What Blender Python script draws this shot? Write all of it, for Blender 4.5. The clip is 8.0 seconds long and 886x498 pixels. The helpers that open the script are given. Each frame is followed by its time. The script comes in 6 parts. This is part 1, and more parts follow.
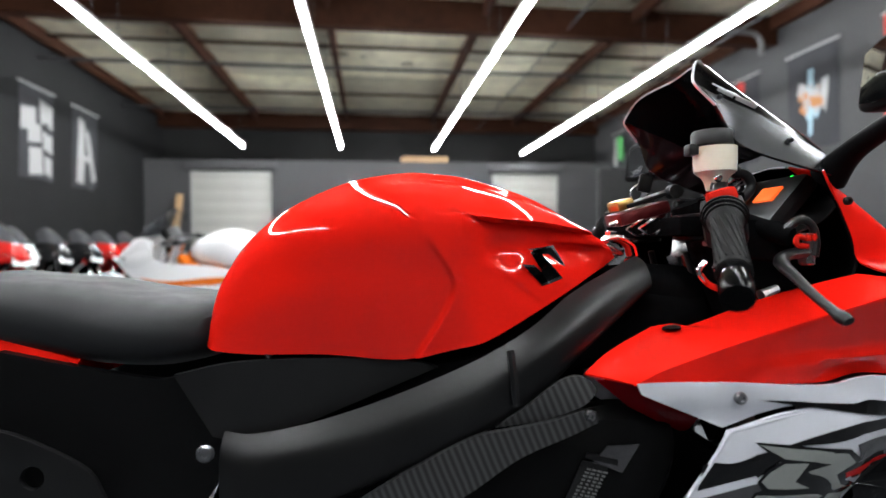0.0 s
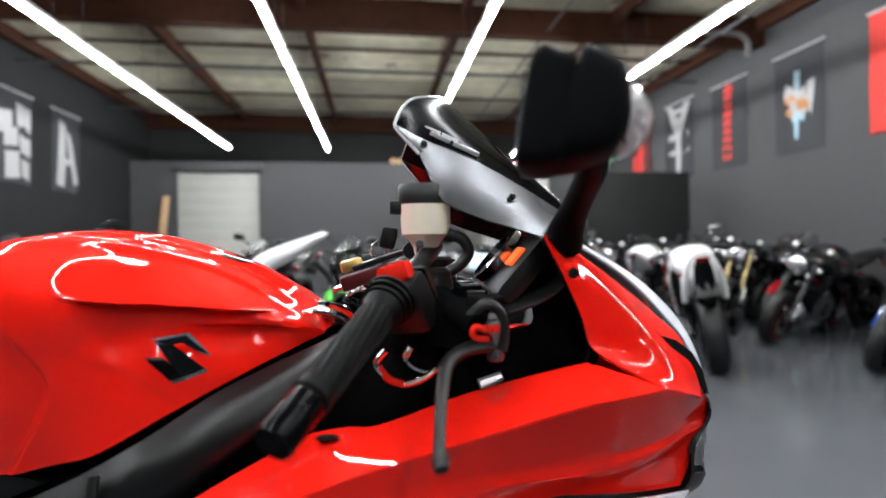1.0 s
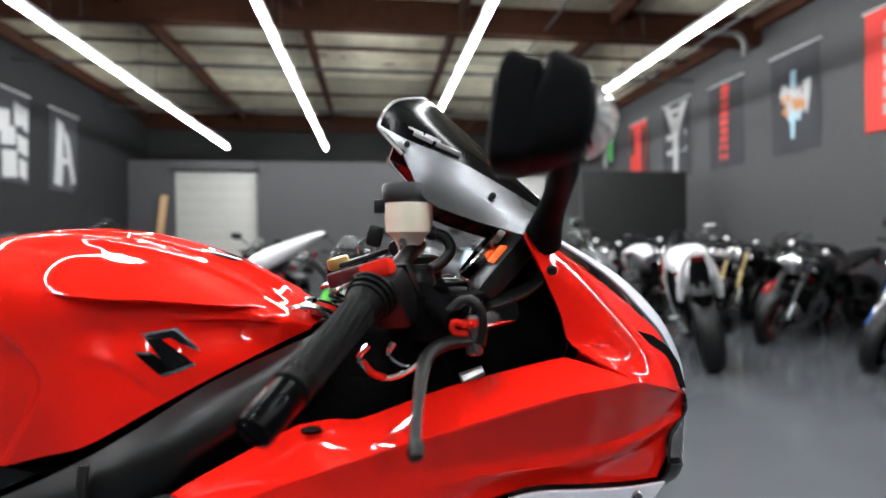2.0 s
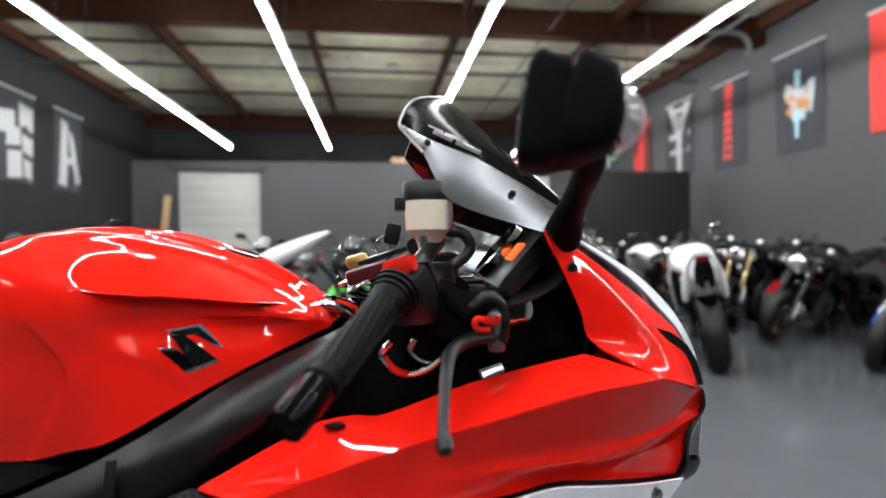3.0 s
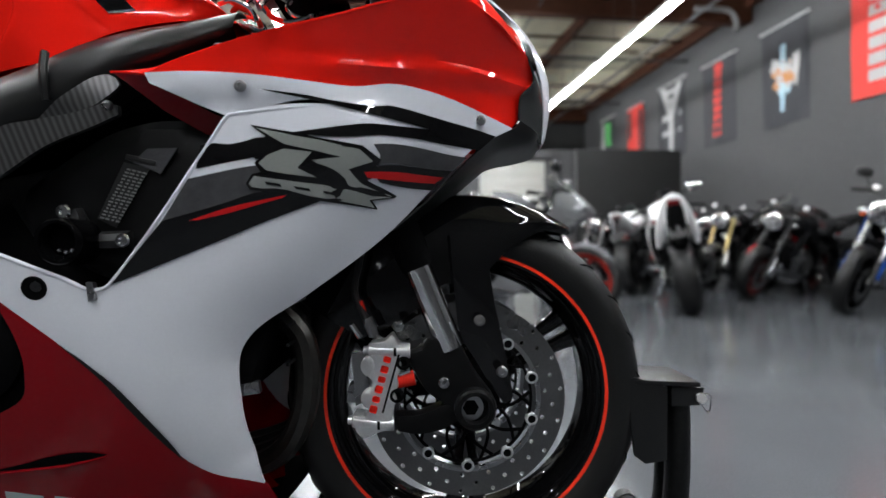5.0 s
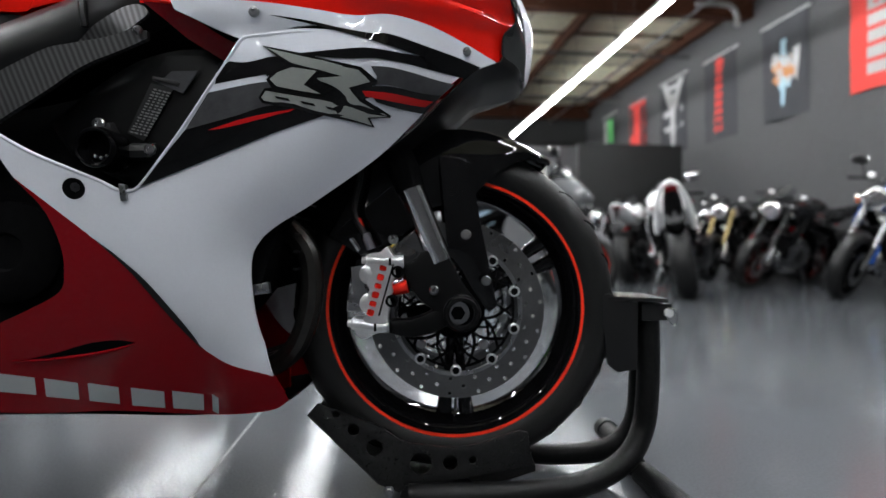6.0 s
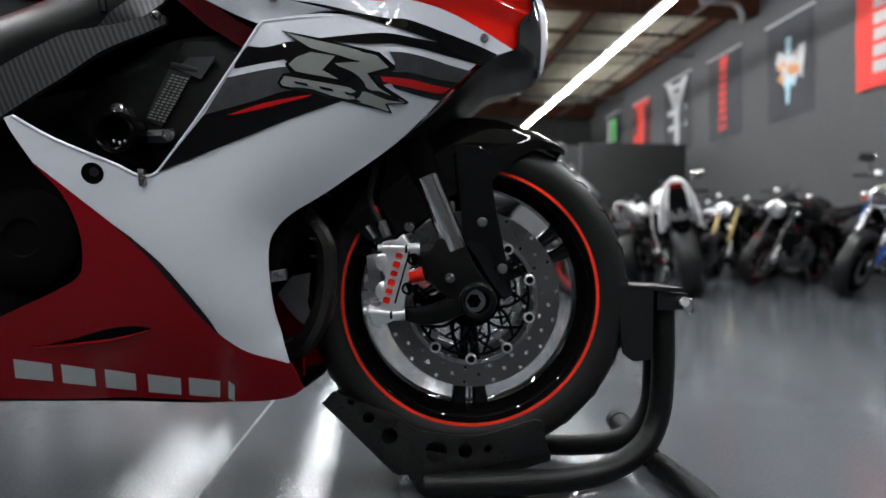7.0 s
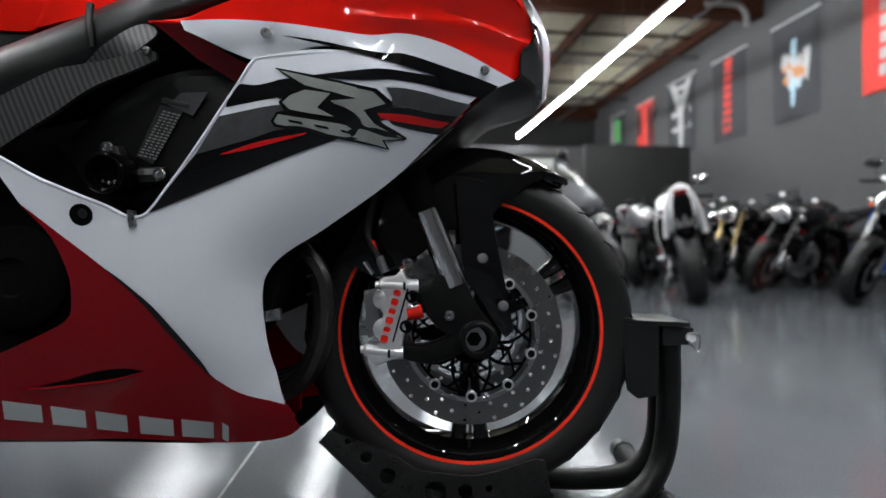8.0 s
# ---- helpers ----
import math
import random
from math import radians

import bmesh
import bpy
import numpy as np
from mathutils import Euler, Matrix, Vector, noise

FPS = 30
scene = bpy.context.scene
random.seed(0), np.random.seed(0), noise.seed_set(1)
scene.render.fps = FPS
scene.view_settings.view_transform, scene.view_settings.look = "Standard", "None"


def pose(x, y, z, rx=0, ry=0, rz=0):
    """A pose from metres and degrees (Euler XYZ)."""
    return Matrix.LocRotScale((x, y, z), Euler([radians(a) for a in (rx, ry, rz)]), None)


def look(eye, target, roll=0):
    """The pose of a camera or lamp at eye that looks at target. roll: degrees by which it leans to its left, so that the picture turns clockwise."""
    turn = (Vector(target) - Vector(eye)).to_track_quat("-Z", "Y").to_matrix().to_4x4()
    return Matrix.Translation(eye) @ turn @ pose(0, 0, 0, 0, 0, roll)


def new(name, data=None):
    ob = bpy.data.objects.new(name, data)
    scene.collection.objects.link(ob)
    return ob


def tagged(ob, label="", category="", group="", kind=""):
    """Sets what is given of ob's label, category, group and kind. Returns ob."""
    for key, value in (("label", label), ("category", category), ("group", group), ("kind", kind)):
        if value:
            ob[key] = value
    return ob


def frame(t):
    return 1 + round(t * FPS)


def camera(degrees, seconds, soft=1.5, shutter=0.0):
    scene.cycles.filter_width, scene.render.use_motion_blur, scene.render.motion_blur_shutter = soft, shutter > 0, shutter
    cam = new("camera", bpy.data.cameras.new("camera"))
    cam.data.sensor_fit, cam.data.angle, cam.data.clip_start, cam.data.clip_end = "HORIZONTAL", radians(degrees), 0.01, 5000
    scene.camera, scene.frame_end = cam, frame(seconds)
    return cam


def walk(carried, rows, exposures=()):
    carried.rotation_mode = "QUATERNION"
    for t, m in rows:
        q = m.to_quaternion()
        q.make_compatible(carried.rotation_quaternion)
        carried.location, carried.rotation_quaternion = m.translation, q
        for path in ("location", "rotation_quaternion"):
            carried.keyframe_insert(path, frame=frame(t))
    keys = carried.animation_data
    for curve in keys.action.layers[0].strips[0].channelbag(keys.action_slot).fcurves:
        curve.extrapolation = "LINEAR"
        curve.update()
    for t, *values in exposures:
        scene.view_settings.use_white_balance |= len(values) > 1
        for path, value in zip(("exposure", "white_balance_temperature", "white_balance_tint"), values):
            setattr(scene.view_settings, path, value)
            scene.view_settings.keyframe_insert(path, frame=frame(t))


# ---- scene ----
cam = camera(80.0, 8.0)
PATH = [
    (0, (-0.717, -0.653, 0.961), (-0.442, 1.328, 0.954), -0.7),
    (0.5, (-0.44, -0.603, 1.063), (-0.169, 1.379, 1.051), -0.7),
    (1, (-0.293, -0.577, 1.048), (-0.036, 1.406, 1.038), -0.6),
    (1.5, (-0.269, -0.593, 1.046), (-0.005, 1.39, 1.033), -0.6),
    (3, (-0.298, -0.597, 1.043), (-0.044, 1.387, 1.031), -0.6),
    (3.5, (-0.285, -0.614, 1.026), (-0.032, 1.37, 1.013), -0.6),
    (4, (-0.225, -0.723, 0.94), (0.025, 1.261, 0.929), -0.6),
    (4.5, (-0.175, -0.781, 0.757), (0.068, 1.204, 0.749), -0.6),
    (5, (-0.134, -0.778, 0.585), (0.106, 1.207, 0.578), -0.5),
    (5.2, (-0.118, -0.801, 0.538), (0.108, 1.186, 0.533), -0.3),
    (6.5, (-0.134, -0.876, 0.442), (0.093, 1.111, 0.436), -0.3),
    (7, (-0.147, -0.866, 0.434), (0.072, 1.122, 0.427), -0.2),
    (7.5, (-0.153, -0.862, 0.451), (0.063, 1.126, 0.441), -0.2),
    (8, (-0.138, -0.843, 0.494), (0.069, 1.146, 0.485), -0.2),
]
walk(cam, [(t, look(eye, target, roll)) for t, eye, target, roll in PATH])
cam.data.dof.use_dof = True
cam.data.dof.focus_distance = 0.76
cam.data.dof.aperture_fstop = 2.4

# ---- light: only the ceiling's tubes, and a faint sky outside the closed hall ----
scene.view_settings.exposure = 1.14
world = bpy.data.worlds.new("world")
world.use_nodes = True
scene.world = world
world.node_tree.nodes["Background"].inputs[0].default_value = (0.5, 0.55, 0.6, 1)
world.node_tree.nodes["Background"].inputs[1].default_value = 0.02
TUBE = 56.0


# ---- materials ----
def mat(name, col, rough=0.5, metal=0.0, coat=0.0, spec=0.5):
    m = bpy.data.materials.new(name)
    m.use_nodes = True
    b = m.node_tree.nodes["Principled BSDF"]
    b.inputs["Base Color"].default_value = (*col, 1)
    b.inputs["Roughness"].default_value = rough
    b.inputs["Metallic"].default_value = metal
    b.inputs["Coat Weight"].default_value = coat
    b.inputs["Coat Roughness"].default_value = 0.015
    b.inputs["Specular IOR Level"].default_value = spec if not coat else 0.0
    b.inputs["Coat IOR"].default_value = 1.5
    return m


def grain(m, scale, amount, bump=0.0, coarse=0.0, rough=0.0, detail=6.0):
    """Two sizes of noise on colour, gloss and relief, in the object's own metres."""
    t = m.node_tree
    n, link = t.nodes, t.links
    b = n["Principled BSDF"]
    base = b.inputs["Base Color"].default_value[:3]
    co = n.new("ShaderNodeTexCoord")
    fine = n.new("ShaderNodeTexNoise")
    fine.inputs["Scale"].default_value, fine.inputs["Detail"].default_value = scale, detail
    big = n.new("ShaderNodeTexNoise")
    big.inputs["Scale"].default_value, big.inputs["Detail"].default_value = coarse or scale / 9, 4
    link.new(co.outputs["Object"], fine.inputs["Vector"])
    link.new(co.outputs["Object"], big.inputs["Vector"])
    add = n.new("ShaderNodeMath")
    add.operation = "ADD"
    link.new(fine.outputs["Fac"], add.inputs[0])
    link.new(big.outputs["Fac"], add.inputs[1])
    ramp = n.new("ShaderNodeMapRange")
    ramp.inputs["From Min"].default_value, ramp.inputs["From Max"].default_value = 0.6, 1.4
    link.new(add.outputs[0], ramp.inputs["Value"])
    mix = n.new("ShaderNodeMix")
    mix.data_type = "RGBA"
    mix.inputs["A"].default_value = (*[c * (1 - amount) for c in base], 1)
    mix.inputs["B"].default_value = (*[min(1, c * (1 + amount)) for c in base], 1)
    link.new(ramp.outputs["Result"], mix.inputs["Factor"])
    link.new(mix.outputs["Result"], b.inputs["Base Color"])
    if rough:
        r = n.new("ShaderNodeMapRange")
        r0 = b.inputs["Roughness"].default_value
        r.inputs["To Min"].default_value, r.inputs["To Max"].default_value = max(0.02, r0 - rough), r0 + rough
        link.new(big.outputs["Fac"], r.inputs["Value"])
        r.inputs["From Min"].default_value, r.inputs["From Max"].default_value = 0.3, 0.7
        link.new(r.outputs["Result"], b.inputs["Roughness"])
    if bump:
        bp = n.new("ShaderNodeBump")
        bp.inputs["Strength"].default_value, bp.inputs["Distance"].default_value = 1.0, bump
        link.new(fine.outputs["Fac"], bp.inputs["Height"])
        link.new(bp.outputs["Normal"], b.inputs["Normal"])
    return m


def paint(name, col, rough=0.28, coat=0.7):
    return grain(mat(name, col, rough, 0, coat), 240, 0.03, 0.000002, 4, 0.04)


def glow(name, col, strength):
    m = mat(name, col, 0.4)
    b = m.node_tree.nodes["Principled BSDF"]
    b.inputs["Emission Color"].default_value = (*col, 1)
    b.inputs["Emission Strength"].default_value = strength
    return m


def clear(name, col, rough=0.03):
    m = mat(name, col, rough, 0, 0.0)
    m.node_tree.nodes["Principled BSDF"].inputs["Transmission Weight"].default_value = 1.0
    return m


RED = paint("red_paint", (0.80, 0.0125, 0.0065), 0.34, 0.7)
# The bodywork's red with shade put in; also another bike's own dark red.
DARK_SHADE_RED = paint("dark_shade_red_paint", (0.2, 0.0015, 0.005), 0.3, 0.5)
WHITE = paint("white_paint", (0.65, 0.665, 0.725), 0.3)
BLACK = paint("black_paint", (0.004, 0.004, 0.0045), 0.12)
GREY_DECAL = grain(mat("grey_decal", (0.05, 0.05, 0.054), 0.3, 0, 0.6), 900, 0.3, 0, 60)
SILVER_DECAL = grain(mat("silver_decal", (0.26, 0.27, 0.26), 0.32, 0.2, 0.6), 300, 0.06)
RED_DECAL = mat("red_decal", (0.5, 0.01, 0.012), 0.3, 0, 0.5)
LETTER = grain(mat("pale_letter", (0.42, 0.43, 0.44), 0.35, 0.1, 0.4), 200, 0.05)
PLASTIC = grain(mat("black_plastic", (0.008, 0.008, 0.0085), 0.36, 0, 0, 0.35), 700, 0.25, 0.00006, 20, 0.08)
SATIN = grain(mat("satin_black", (0.0055, 0.0055, 0.006), 0.36, 0, 0, 0.4), 900, 0.2, 0.00004, 12, 0.06)
DARK = grain(mat("dark_metal", (0.0042, 0.0042, 0.0045), 0.7, 0, 0, 0.0), 120, 0.4, 0.0004, 10, 0.1)
SEAT = grain(mat("seat_vinyl", (0.011, 0.0115, 0.013), 0.55, 0, 0, 0.28), 1400, 0.18, 0.00018, 30, 0.06)
RUBBER = grain(mat("tyre_rubber", (0.0075, 0.0075, 0.0079), 0.5, 0, 0, 0.28), 260, 0.25, 0.0003, 14, 0.08)
GRIP = grain(mat("grip_rubber", (0.0035, 0.0035, 0.0038), 0.5, 0, 0, 0.1), 500, 0.25, 0.0005, 40, 0.05)
ALLOY = grain(mat("cast_alloy", (0.74, 0.74, 0.75), 0.36, 0.9), 260, 0.1, 0.0001, 20, 0.07)
CHROME = mat("chrome", (0.78, 0.78, 0.8), 0.12, 1.0)
STEEL = grain(mat("brushed_steel", (0.3, 0.3, 0.31), 0.3, 1.0), 400, 0.12, 0.00004, 30, 0.08)
DISC = grain(mat("brake_steel", (0.13, 0.13, 0.133), 0.32, 0.85), 300, 0.15, 0.00005, 12, 0.08)
POWDER = grain(mat("powder_coat", (0.0065, 0.0065, 0.0068), 0.32, 0, 0, 0.3), 560, 0.95, 0.0013, 220, 0.06, 1.0)
TUBE_COAT = grain(mat("tube_coat", (0.0045, 0.0045, 0.0048), 0.36, 0, 0, 0.22), 560, 0.85, 0.0009, 120, 0.06, 1.5)
STRIPE = mat("rim_tape", (0.85, 0.045, 0.02), 0.4, 0, 0.3)
CUP = grain(mat("fluid_cup", (0.72, 0.68, 0.56), 0.4), 80, 0.06)
CUP.node_tree.nodes["Principled BSDF"].inputs["Subsurface Weight"].default_value = 0.3
CUP.node_tree.nodes["Principled BSDF"].inputs["Subsurface Radius"].default_value = (0.02, 0.018, 0.012)
SMOKE = grain(mat("smoked_acrylic", (0.002, 0.002, 0.0023), 0.12, 0, 0, 0.06), 200, 0.1, 0, 6, 0.04)
LENS = clear("clear_lens", (0.9, 0.9, 0.9), 0.12)
LAMP_SILVER = grain(mat("lamp_silver", (0.62, 0.62, 0.63), 0.3, 0.85), 90, 0.25, 0.0006, 20)
BRIGHT = grain(mat("bright_metal", (0.8, 0.8, 0.8), 0.45, 0.45), 120, 0.08)
COVER = grain(mat("lamp_cover", (0.02, 0.022, 0.023), 0.2, 0, 0.7), 60, 0.1, 0, 8)
ORANGE = mat("orange_lens", (0.8, 0.1, 0.01), 0.3, 0, 0.5)
REDCAP = mat("red_plastic", (0.6, 0.02, 0.012), 0.35, 0, 0.3)
MIRROR = mat("mirror_glass", (0.85, 0.86, 0.87), 0.02, 1.0)
GREEN_LED = glow("green_lamp", (0.02, 1.0, 0.08), 1.5)
LCD = glow("orange_display", (1.0, 0.13, 0.02), 0.5)


def carbon():
    m = mat("carbon_weave", (0.03, 0.03, 0.032), 0.36, 0.35, 0, 0.5)
    n, link = m.node_tree.nodes, m.node_tree.links
    co = n.new("ShaderNodeTexCoord")
    mp = n.new("ShaderNodeMapping")
    mp.inputs["Rotation"].default_value = (0, radians(22), 0)
    w = n.new("ShaderNodeTexWave")
    w.bands_direction, w.inputs["Scale"].default_value, w.inputs["Distortion"].default_value = "X", 38, 0.9
    link.new(co.outputs["Object"], mp.inputs["Vector"])
    link.new(mp.outputs["Vector"], w.inputs["Vector"])
    mix = n.new("ShaderNodeMix")
    mix.data_type = "RGBA"
    mix.inputs["A"].default_value, mix.inputs["B"].default_value = (0.018, 0.018, 0.0185, 1), (0.068, 0.068, 0.07, 1)
    link.new(w.outputs["Fac"], mix.inputs["Factor"])
    link.new(mix.outputs["Result"], n["Principled BSDF"].inputs["Base Color"])
    return m


CARBON = carbon()
FLOOR = grain(mat("epoxy_floor", (0.086, 0.091, 0.1), 0.06, 0, 0.0, 0.14), 170.0, 0.14, 0.00036, 1.3, 0.02, 0.6)
# The left wall's weaker light is put into this darker charcoal.
WALL_DIM = grain(mat("dimmed_charcoal_wall", (0.0115, 0.0117, 0.0125), 0.78, 0, 0, 0.2), 14, 0.1, 0.0006, 0.8, 0.05)
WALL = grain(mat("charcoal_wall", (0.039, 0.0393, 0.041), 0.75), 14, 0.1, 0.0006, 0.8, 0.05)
BACKWALL = grain(mat("grey_partition", (0.06, 0.06, 0.063), 0.7), 10, 0.08, 0.0004, 0.6, 0.05)
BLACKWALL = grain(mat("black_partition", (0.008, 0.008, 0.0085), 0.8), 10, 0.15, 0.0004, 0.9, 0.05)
SHUTTER = grain(mat("shutter_white", (0.43, 0.43, 0.40), 0.5), 3, 0.07, 0.0, 0.5, 0.05)
FOIL = grain(mat("foil_blanket", (0.79, 0.72, 0.55), 0.36, 0.4), 3.0, 0.35, 0.03, 0.8, 0.1, 8)
TIMBER = grain(mat("stained_timber", (0.034, 0.0125, 0.0068), 0.65, 0, 0, 0.1), 9, 0.35, 0.001, 1.2, 0.05)
PIPE = grain(mat("dark_pipe", (0.045, 0.045, 0.048), 0.5, 0.3), 30, 0.2)
PALE_PIPE = grain(mat("pale_pipe", (0.27, 0.27, 0.27), 0.45), 20, 0.1)
GREY_PIPE = grain(mat("grey_pipe", (0.1, 0.1, 0.1), 0.5), 20, 0.15)
BOARD = grain(mat("raw_board", (0.5, 0.32, 0.17), 0.7), 18, 0.2, 0.0005, 2)
LAMP = glow("led_tube", (0.945, 0.978, 1.0), TUBE)


def vary(m, low, high):
    """Each loose piece of a mesh takes its own brightness."""
    n, link = m.node_tree.nodes, m.node_tree.links
    src = n["Principled BSDF"].inputs["Base Color"].links[0].from_socket
    geo = n.new("ShaderNodeNewGeometry")
    span_node = n.new("ShaderNodeMapRange")
    span_node.inputs["To Min"].default_value, span_node.inputs["To Max"].default_value = low, high
    link.new(geo.outputs["Random Per Island"], span_node.inputs["Value"])
    mul = n.new("ShaderNodeVectorMath")
    mul.operation = "SCALE"
    link.new(src, mul.inputs[0])
    link.new(span_node.outputs["Result"], mul.inputs["Scale"])
    link.new(mul.outputs["Vector"], n["Principled BSDF"].inputs["Base Color"])


vary(FOIL, 0.55, 1.4)
SILVER_SCREEN = grain(mat("silver_screen", (0.085, 0.088, 0.093), 0.26, 0.85, 0.0, 0.2), 260, 0.05, 0, 6, 0.04)
HEADER = grain(mat("burnt_steel", (0.05, 0.048, 0.045), 0.35, 0.9), 60, 0.3)
BURGUNDY = mat("burgundy_anodised", (0.10, 0.012, 0.014), 0.3, 0.5)
GOLDEN = mat("brass_anodised", (0.5, 0.32, 0.10), 0.3, 0.9)
PRINT = mat("faded_print", (0.16, 0.16, 0.16), 0.5)
PALE = mat("white_print", (0.8, 0.8, 0.8), 0.4)
JOINT = grain(mat("joint_filler", (0.17, 0.175, 0.18), 0.5), 90, 0.8)
SHELL = grain(mat("mirror_shell", (0.0055, 0.0055, 0.006), 0.5, 0, 0, 0.018), 500, 0.2, 0.00003, 12, 0.05)
CAST = grain(mat("cast_black", (0.0042, 0.0042, 0.0045), 0.42, 0, 0, 0.11), 700, 0.3, 0.0001, 14, 0.06)
SPAR = grain(mat("spar_black", (0.005, 0.005, 0.0054), 0.36, 0, 0, 0.3), 800, 0.25, 0.00006, 9, 0.07)
# Pale tone puts the tubes' glint on the acrylic edge into its colour.
EDGE_GLINT = mat("edge_glint", (0.62, 0.63, 0.65), 0.2, 0.4)

BADGE = grain(mat("badge_metal", (0.05, 0.05, 0.053), 0.1, 1.0), 260, 0.08)


from mathutils import geometry


# ---- building blocks ----
def part(name, bm, material, parent=None, label="", angle=35.0, kind="", category=""):
    me = bpy.data.meshes.new(name)
    bm.to_mesh(me)
    bm.free()
    me.materials.append(material)
    for p in me.polygons:
        p.use_smooth = True
    me.set_sharp_from_angle(angle=radians(angle))
    ob = new(name, me)
    ob.parent = parent
    return tagged(ob, label, category, "", kind)


def thing(name, m, label, category, group="", kind=""):
    ob = new(name)
    ob.empty_display_size = 0.1
    ob.matrix_world = m
    return tagged(ob, label, category, group, kind)


def curve_through(pts, closed=False, n=6):
    """A smooth line through points (tuples); a point that ends in True is a sharp corner."""
    P = [Vector(p[:-1]) if isinstance(p[-1], bool) else Vector(p) for p in pts]
    C = [p[-1] if isinstance(p[-1], bool) else False for p in pts]
    out, N = [], len(P)
    for i in range(N if closed else N - 1):
        a, b = P[i], P[(i + 1) % N]
        before = P[i - 1] if (closed or i) else a
        after = P[(i + 2) % N] if (closed or i + 2 < N) else b
        ta = (b - a) if C[i] else (b - before) * 0.5
        tb = (b - a) if C[(i + 1) % N] else (after - a) * 0.5
        lim = (b - a).length * 1.2
        ta, tb = (t if t.length < lim else t * (lim / t.length) for t in (ta, tb))
        straight = C[i] and C[(i + 1) % N]
        for k in range(1 if straight else n):
            s = k / n
            out.append(a * (2 * s**3 - 3 * s * s + 1) + ta * (s**3 - 2 * s * s + s) + b * (3 * s * s - 2 * s**3) + tb * (s**3 - s * s))
    if not closed:
        out.append(P[-1])
    return out


def outline(text):
    """'x,z x,z* ...' in millimetres; a star marks a corner."""
    return [(*(float(v) / 1000 for v in w.rstrip("*").split(",")), w.endswith("*")) for w in text.split()]


class Soft:
    """A smooth sheet over the side view that passes through a few given half-widths."""

    def __init__(self, pts):
        p = np.array(pts, float)
        self.c, n = p[:, :2], len(p)
        k = self.kern(np.linalg.norm(self.c[:, None] - self.c[None], axis=2)) + 1e-4 * np.eye(n)
        q = np.c_[np.ones(n), self.c]
        self.w = np.linalg.solve(np.block([[k, q], [q.T, np.zeros((3, 3))]]), np.r_[p[:, 2], 0, 0, 0])

    def kern(self, r):
        return r * r * np.log(np.maximum(r, 1e-6))

    def __call__(self, x, z):
        d = np.hypot(self.c[:, 0] - x, self.c[:, 1] - z)
        n = len(d)
        return float(self.kern(d) @ self.w[:n] + self.w[n] + self.w[n + 1] * x + self.w[n + 2] * z)


def panel(text, width, side=-1, lift=0.0, thick=0.004, step=0.022, n=6, roll_in=0.0):
    """A sheet with the given side outline, laid on the width function, with real thickness."""
    line = curve_through(outline(text), True, n)
    pts = [Vector((p[0], p[1])) for p in line]
    kept = [p for k, p in enumerate(pts) if (p - pts[k - 1]).length > 2e-4]
    fill = list(kept)
    xs, zs = [p[0] for p in kept], [p[1] for p in kept]
    for j in range(1, int((max(zs) - min(zs)) / step) + 1):
        for i in range(1, int((max(xs) - min(xs)) / step) + 2):
            q = Vector((min(xs) + (i - (.5 if j % 2 else 0)) * step, min(zs) + j * step))
            inside, near = False, 9.0
            for a, b in zip(kept, kept[1:] + kept[:1]):
                if (a[1] > q[1]) != (b[1] > q[1]) and q[0] < (b[0] - a[0]) * (q[1] - a[1]) / (b[1] - a[1]) + a[0]:
                    inside = not inside
                ab = b - a
                k = min(1.0, max(0.0, (q - a).dot(ab) / max(ab.dot(ab), 1e-12)))
                near = min(near, (q - a - ab * k).length)
            if inside and near > step * .35:
                fill.append(q)
    n0 = len(kept)
    vs, _, fs, *_ = geometry.delaunay_2d_cdt(fill, [(k, (k + 1) % n0) for k in range(n0)], [], 1, 1e-6)
    bm = bmesh.new()
    made = [bm.verts.new((v[0], 0, v[1])) for v in vs]
    for f in fs:
        bm.faces.new([made[k] for k in f])
    for v in bm.verts:
        edge = roll_in if v.is_boundary else 0.0
        v.co.y = side * (width(v.co.x, v.co.z) + lift - edge)
    bm.normal_update()
    if sum(f.normal.y * f.calc_area() for f in bm.faces) * side < 0:
        bmesh.ops.reverse_faces(bm, faces=bm.faces)
    rim = [e for e in bm.edges if e.is_boundary]
    faces = bm.faces[:]
    inner = {v: bm.verts.new((v.co.x, v.co.y - side * thick, v.co.z)) for v in bm.verts[:]}
    for f in faces:
        bm.faces.new([inner[v] for v in reversed(f.verts)])
    for e in rim:
        lp = e.link_loops[0]
        a, b = lp.vert, lp.link_loop_next.vert
        bm.faces.new([b, a, inner[a], inner[b]])
    return bm


